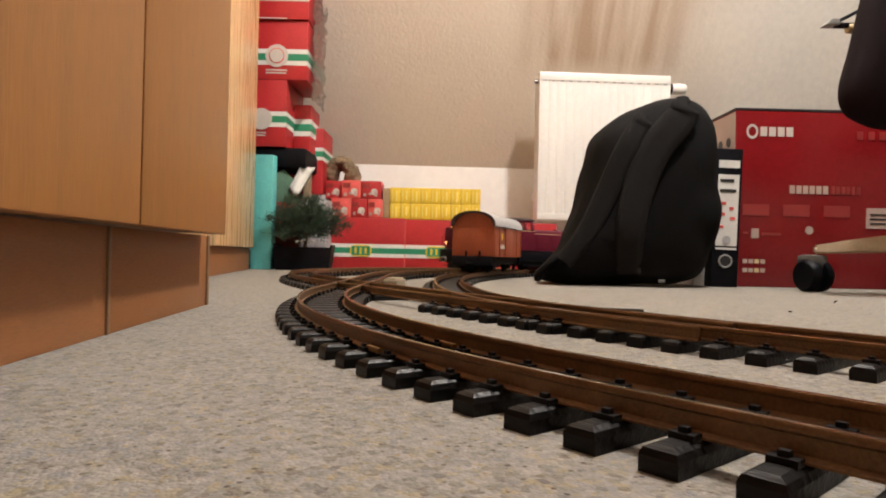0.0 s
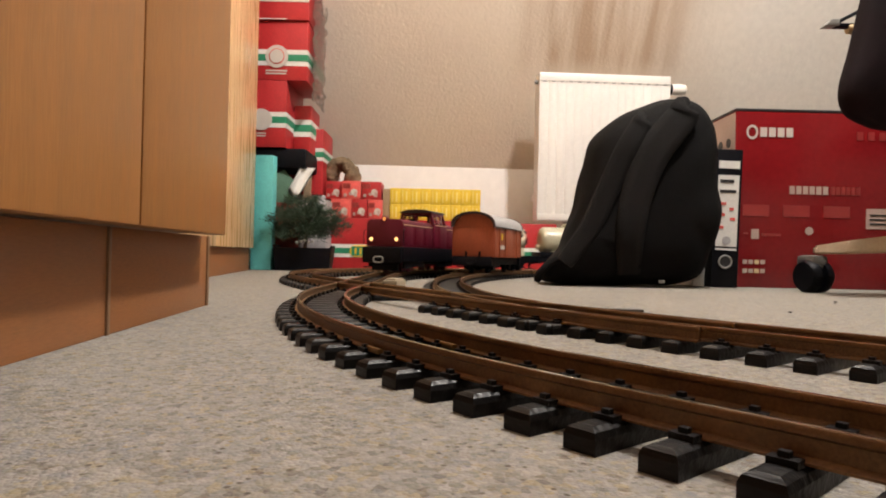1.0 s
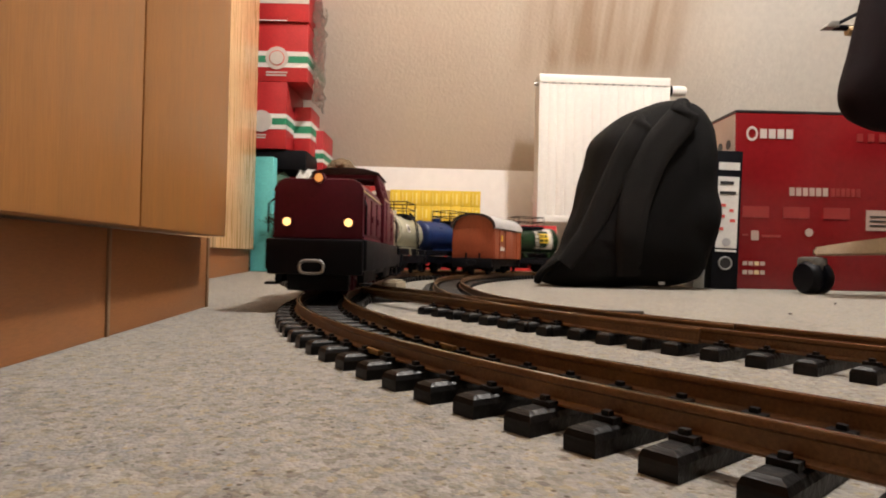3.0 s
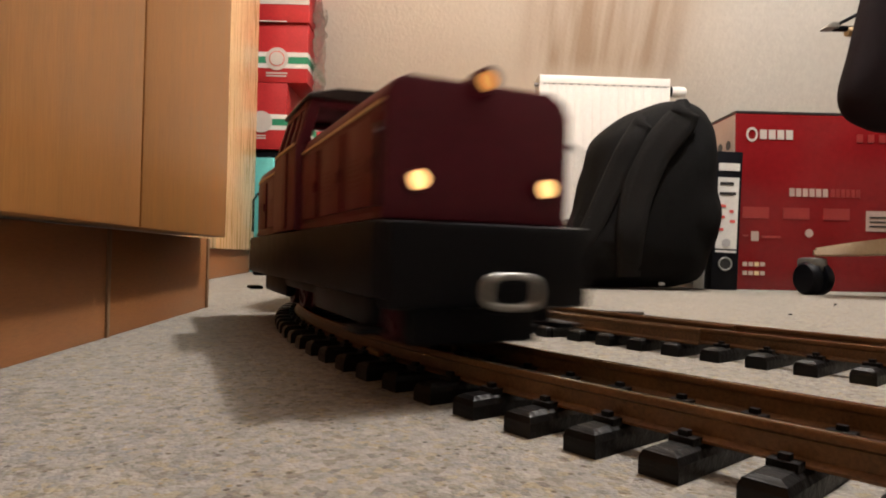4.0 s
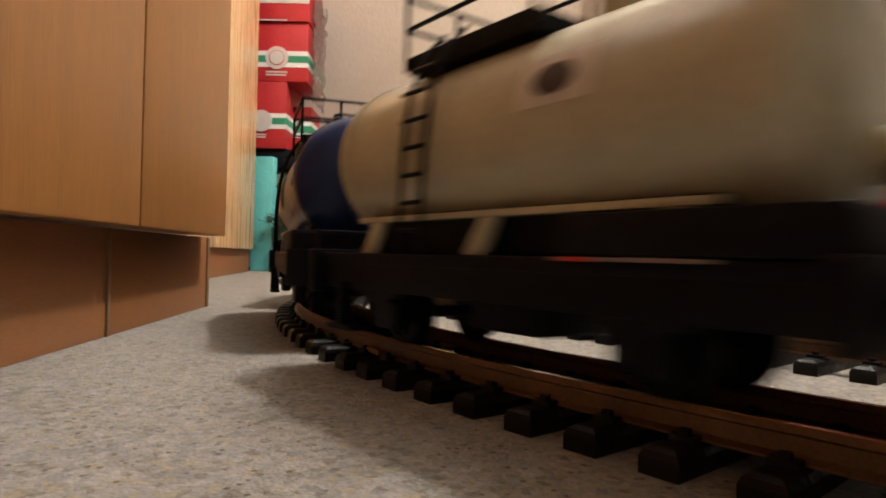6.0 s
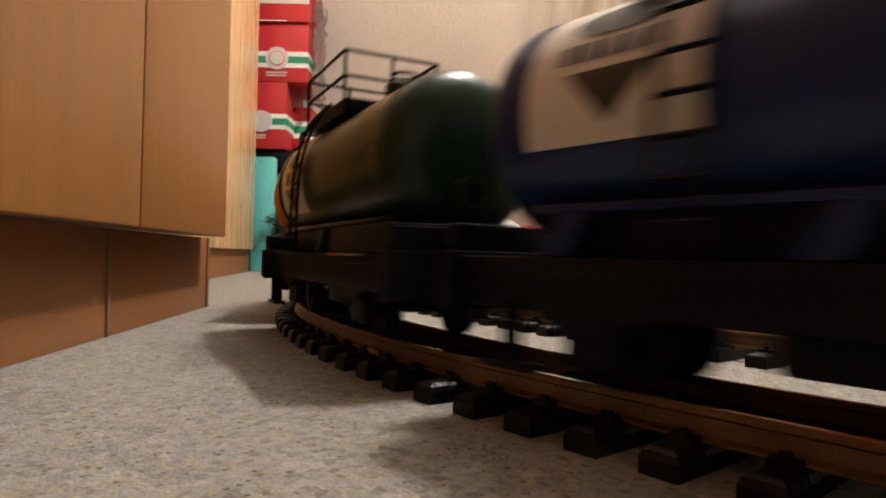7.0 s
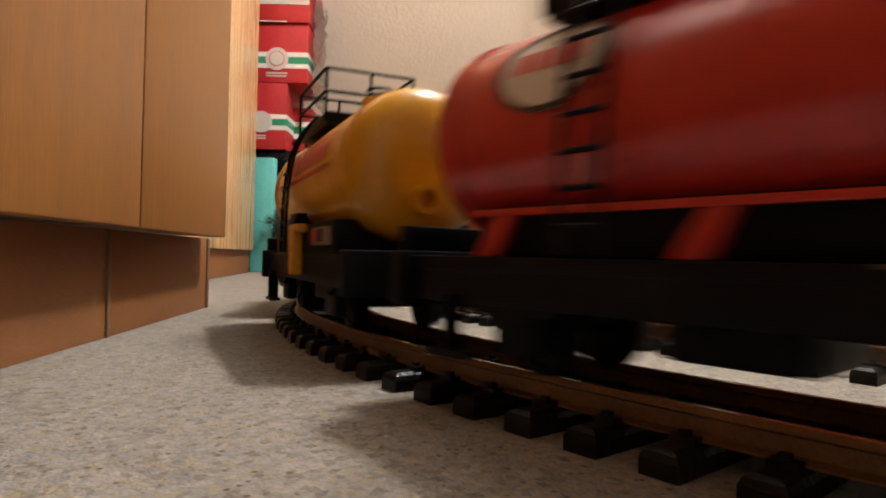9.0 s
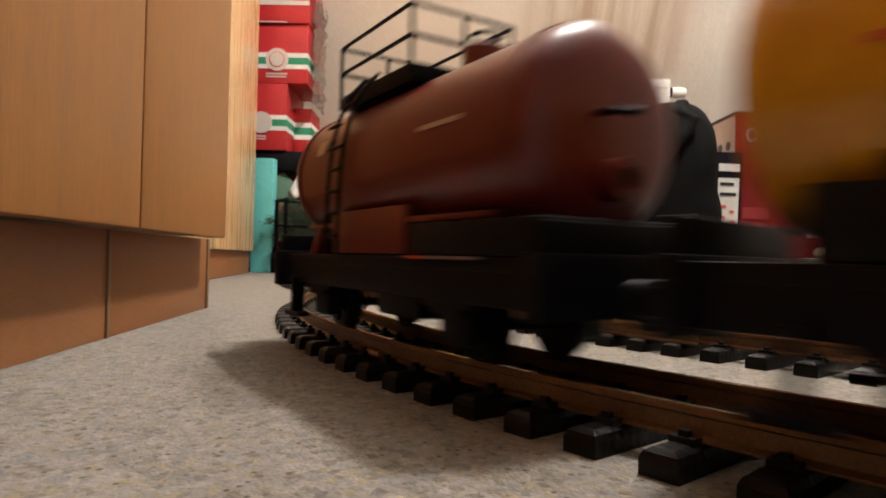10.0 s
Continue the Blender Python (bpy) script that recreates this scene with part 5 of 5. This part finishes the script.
    for s in (-1, 1):
        for x in (c0 + 0.004, -0.050, -0.021, c1 - 0.004):
            part("cab_post", prism([(x - 0.004, 0.1205), (x + 0.004, 0.1205), (x + 0.004 - 0.15 * (x + 0.039), 0.1550), (x - 0.004 - 0.15 * (x + 0.039), 0.1550)], s * (cw - 0.003) - 0.0022, s * (cw - 0.003) + 0.0022, 0.0006), "loco_red", root)
        part("cab_top_rail", box(c0 + 0.006, c1 - 0.006, s * (cw - 0.003) - 0.0023, s * (cw - 0.003) + 0.0023, 0.1485, 0.1560, 0.0006), "loco_red", root)
        part("window_frame", box(c0 + 0.006, c1 - 0.006, s * (cw + 0.0002) - 0.0006, s * (cw + 0.0002) + 0.0006, 0.1205, 0.1222), "stripe", root, "cream window lining", smooth=0)
        part("cab_door", box(-0.0475, -0.0235, s * (cw + 0.0004) - 0.0008, s * (cw + 0.0004) + 0.0008, 0.063, 0.1185, 0.0006), "loco_red", root)
        part("side_pane", box(c0 + 0.008, c1 - 0.008, s * (cw - 0.004) - 0.0004, s * (cw - 0.004) + 0.0004, 0.1210, 0.1500), "glass", root, "clear window pane", smooth=0)
    for x in (c0 + 0.004, c1 - 0.004):
        for y in (-cw + 0.006, 0, cw - 0.006):
            part("end_post", box(x - 0.003, x + 0.003, y - 0.004, y + 0.004, 0.1205, 0.1550, 0.0008), "loco_red", root)
        part("end_rail", box(x - 0.003, x + 0.003, -cw + 0.004, cw - 0.004, 0.1485, 0.1560, 0.0008), "loco_red", root)
    part("cab_floor", box(c0 + 0.008, c1 - 0.008, -0.040, 0.040, 0.1212, 0.1270, 0.001), "amber", root, "brown cab interior")
    roof = prism([(-cw - 0.003, 0.1540), (cw + 0.003, 0.1540), (cw + 0.001, 0.1575), (0.03, 0.1625), (0, 0.1635), (-0.03, 0.1625), (-cw - 0.001, 0.1575)], c0 - 0.003, c1 + 0.003, 0.0012)
    bmesh.ops.transform(roof, matrix=Matrix.Rotation(radians(-90), 4, "Z"), verts=roof.verts)
    part("cab_roof", roof, "loco_roof", root, "dark cab roof")
    for ob in root.children:
        if ob.name.startswith(("cab_post", "cab_top_rail", "side_pane", "end_post", "end_rail", "cab_roof")):
            for v in ob.data.vertices:
                v.co.y *= 1 - 0.17 * min(1, max(0, (v.co.z - 0.1205) / 0.034))
    for x in (-0.134, -0.088, 0.085, 0.130):
        wheelset(root, x, 0.0165, "loco_red")
    return root


def box_wagon(m):
    root = thing("box_wagon", m, "brick orange covered goods wagon parked on a siding", "goods wagon")
    under_frame(root, 0.138, w=0.046, top=0.040)
    b = box(-0.132, 0.132, -0.054, 0.054, 0.0405, 0.118, 0.0015)
    part("body", b, "wagon_orange", root)
    for s in (-1, 1):
        for k in range(12):
            x = -0.132 + 0.022 * k
            part("plank", box(x + 0.0006, x + 0.0214, s * 0.0542 - 0.0006, s * 0.0542 + 0.0006, 0.042, 0.117), "wagon_orange", root, smooth=0)
        part("sliding_door", box(-0.034, 0.034, s * 0.0565 - 0.0012, s * 0.0565 + 0.0012, 0.041, 0.116, 0.0006), "wagon_orange", root)
        part("door_rail", box(-0.07, 0.07, s * 0.0575 - 0.0012, s * 0.0575 + 0.0012, 0.1165, 0.119), "black", root, smooth=0)
        for x in (-0.128, -0.085, 0.085, 0.128):
            part("side_post", box(x - 0.0022, x + 0.0022, s * 0.056 - 0.0012, s * 0.056 + 0.0012, 0.041, 0.117, 0.0004), "wagon_orange", root)
        for k in range(6):
            part("print_bar", box(0.042 + 0.0065 * k, 0.0465 + 0.0065 * k, s * 0.0562 - 0.0006, s * 0.0562 + 0.0006, 0.062, 0.070 + 0.003 * (k % 2)), "paper", root, smooth=0)
        part("print_shield", box(0.058, 0.070, s * 0.0562 - 0.0006, s * 0.0562 + 0.0006, 0.086, 0.102), "yellow_print", root, "yellow shield print", smooth=0)
        part("end_wall", prism([(-0.053, 0.117), (0.053, 0.117), (0.048, 0.134), (0.030, 0.1475), (0, 0.1525), (-0.030, 0.1475), (-0.048, 0.134)], s * 0.1305 - 0.0015, s * 0.1305 + 0.0015, m=Matrix.Rotation(radians(-90), 4, "Z")), "wagon_orange", root)
        for y in (-0.018, 0.018):
            part("end_step", box(s * 0.133, s * 0.137, y - 0.002, y + 0.002, 0.041, 0.055), "black", root, smooth=0)
    outer = [(0.0585 * math.sin(a), 0.1165 + 0.0385 * math.cos(a) ** 0.8) for a in np.linspace(-math.pi / 2 * 0.98, math.pi / 2 * 0.98, 19)]
    inner = [(x * 0.955, z - 0.0026) for x, z in outer[::-1]]
    b = prism(outer + inner, -0.139, 0.139)
    bmesh.ops.transform(b, matrix=Matrix.Rotation(radians(90), 4, "Z"), verts=b.verts)
    part("roof", b, "roof_grey", root, "pale grey curved roof")
    for s in (-1, 1):
        b = prism([(x * 1.02, z + 0.0012) for x, z in outer] + [(x * 0.93, z - 0.0045) for x, z in outer[::-1]], s * 0.1395 - 0.0012, s * 0.1395 + 0.0012)
        bmesh.ops.transform(b, matrix=Matrix.Rotation(radians(90), 4, "Z"), verts=b.verts)
        part("roof_edge", b, "loco_roof", root, "dark roof edge")
    return root


sx_, sy_, sh_ = SPUR.at(1.358)
x1_, y1_, _ = SPUR.at(1.278)
x2_, y2_, _ = SPUR.at(1.438)
box_wagon(pose(sx_, sy_, RAIL_TOP, 0, 0, math.degrees(math.atan2(y1_ - y2_, x1_ - x2_))))

TRAIN = [
    (locomotive(), 0.195, 0.108, -0.111),
    (cow_wagon(), 0.572, 0.075, -0.075),
    (tank_wagon("cream tank wagon with ladder and handrail", "cream", decal=decal_cream), 0.868, 0.075, -0.075),
    (tank_wagon("dark blue tank wagon with a white emblem panel", "blue", decal=decal_blue), 1.179, 0.075, -0.075),
    (tank_wagon("dark green tank wagon with a white and yellow emblem", "green", decal=decal_green), 1.483, 0.075, -0.075),
    (tank_wagon("orange tank wagon with a red and yellow emblem", "orange", decal=decal_orange), 1.783, 0.075, -0.075),
    (tank_wagon("bright red tank wagon with a white oval emblem", "red", decal=decal_red), 2.093, 0.075, -0.075),
    (tank_wagon("yellow tank wagon with red lettering and outlet pipe", "yellow", saddle=False, decal=decal_yellow), 2.404, 0.075, -0.075),
    (tank_wagon("dark maroon tank wagon with black handrail", "maroon", decal=decal_maroon), 2.715, 0.075, -0.075),
]
yellow_extras(TRAIN[7][0])


def maroon_extras(root):
    """A railed brakeman's platform at the rear and a short hose at the front."""
    part("brake_platform", box(-0.160, -0.135, -0.045, 0.045, 0.0420, 0.0460, 0.001), "black", root)
    for s in (-1, 1):
        part("platform_rail", tube([(-0.137, s * 0.044, 0.046), (-0.137, s * 0.044, 0.084), (-0.158, s * 0.044, 0.084), (-0.158, s * 0.044, 0.046)], 0.0014, 6), "black", root, "black platform railing")
    for zz in (0.066, 0.084):
        part("platform_rail", tube([(-0.158, -0.044, zz), (-0.158, 0.044, zz)], 0.0012, 6), "black", root, "black platform railing")
    part("front_hose", tube(bez((0.118, -0.010, 0.101), (0.128, -0.010, 0.102), (0.138, -0.009, 0.101), (0.146, -0.008, 0.098)), 0.0017), "black", root, "short black hose")


maroon_extras(TRAIN[8][0])

# ---------------------------------------------------------------- tracks, with all their sleepers
track(LOOP, -2.609, 4.9, "curved brass-railed model track with black sleepers on the carpet")
track(CROSS, -0.45, 3.2, "second model track crossing the curve, black sleepers", skip=((0.86, 1.0),))
track(SPUR, 0.02, 1.95, "curved siding track branching from a turnout", skip=((0.0, 0.12),))


def rail_joiner(line, s, offset):
    x, y, h = line.at(s)
    root = thing("rail_joiner", pose(x - offset * math.cos(h), y - offset * math.sin(h), 0, 0, 0, math.degrees(h)), "brass rail joiner clamped to the rail foot", "rail joiner", "rail joiners")
    for q in (-1, 1):
        part("clamp", box(q * 0.0040 - 0.0016, q * 0.0040 + 0.0016, -0.011, 0.011, 0.0088, 0.0118, 0.0006), "joiner", root)


for q in (0.0238, -0.0238):
    rail_joiner(LOOP, 0.388, q)


def motor(m, mat, L, w, h, label):
    root = thing("point_motor", m, label, "point motor", "point motors beside the turnouts")
    part("case", box(-L, L, -w, w, 0, h, 0.003), mat, root)
    part("cover", box(-L * 0.8, L * 0.8, -w * 0.7, w * 0.7, h - 0.001, h + 0.003, 0.0015), mat, root)
    part("tie_rod", box(L * 0.1, L * 0.22, w - 0.001, w + 0.02, 0.004, 0.007), "black", root, smooth=0)


motor(pose(0.16, 0.64, 0, 0, 0, -6), "motor", 0.052, 0.012, 0.011, "flat dark grey point motor beside the track")
motor(pose(-0.088, 1.16, 0, 0, 0, 80), "motor_tan", 0.035, 0.014, 0.016, "tan point motor beside the crossing")
b = bmesh.new()
rnd = random.Random(8)
for x, y in ((0.64, 1.03), (0.44, 0.80), (0.62, 1.00), (0.19, 0.47)):
    bmesh.ops.create_icosphere(b, subdivisions=1, radius=1, matrix=pose(x, y, 0.001, rnd.uniform(0, 90), 0, rnd.uniform(0, 180)) @ Matrix.Diagonal((0.003, 0.0012, 0.001, 1)))
tagged(part("crumbs", b, "black"), "dark crumbs and lint lying on the carpet", "crumbs", "", "stuff")


# ---------------------------------------------------------------- motion
def travel(t):
    """Where the locomotive's front stands along the loop at t seconds."""
    ts = [0, 0.5, 1.0, 1.5, 2.0, 2.6, 3.2, 3.8, 4.0, 4.2, 10.0]
    ss = [1.945, 1.742, 1.540, 1.340, 1.135, 0.885, 0.637, 0.388, 0.297, 0.205, -2.347]
    k = max(i for i in range(len(ts) - 1) if ts[i] <= t or i == 0)

    def slope(i):
        if i == 0:
            return (ss[1] - ss[0]) / (ts[1] - ts[0])
        if i == len(ts) - 1 or i == len(ts) - 2:
            return (ss[-1] - ss[-2]) / (ts[-1] - ts[-2])
        return (ss[i + 1] - ss[i - 1]) / (ts[i + 1] - ts[i - 1])
    d = ts[k + 1] - ts[k]
    u = (t - ts[k]) / d
    return ((2 * u ** 3 - 3 * u * u + 1) * ss[k] + (u ** 3 - 2 * u * u + u) * d * slope(k) + (3 * u * u - 2 * u ** 3) * ss[k + 1] + (u ** 3 - u * u) * d * slope(k + 1))


def on_loop(centre, front, rear):
    x1, y1, _ = LOOP.at(centre - front)
    x2, y2, _ = LOOP.at(centre - rear)
    turn = math.atan2(y1 - y2, x1 - x2)
    off = (front + rear) / 2
    return pose((x1 + x2) / 2 - off * math.cos(turn), (y1 + y2) / 2 - off * math.sin(turn), RAIL_TOP, 0, 0, math.degrees(turn))


def motions():
    for ob, behind, front, rear in TRAIN:
        walk(ob, [(k / 10, on_loop(travel(k / 10) + behind, front, rear)) for k in range(101)])
        for w in [c for c in ob.children if c.name.startswith("wheelset")]:
            x, r = w["x"], w["r"]
            walk(w, [(k / 30, pose(x, 0, r, 0, math.degrees((1.945 - travel(k / 30)) / r), 0)) for k in range(301)])


motions()
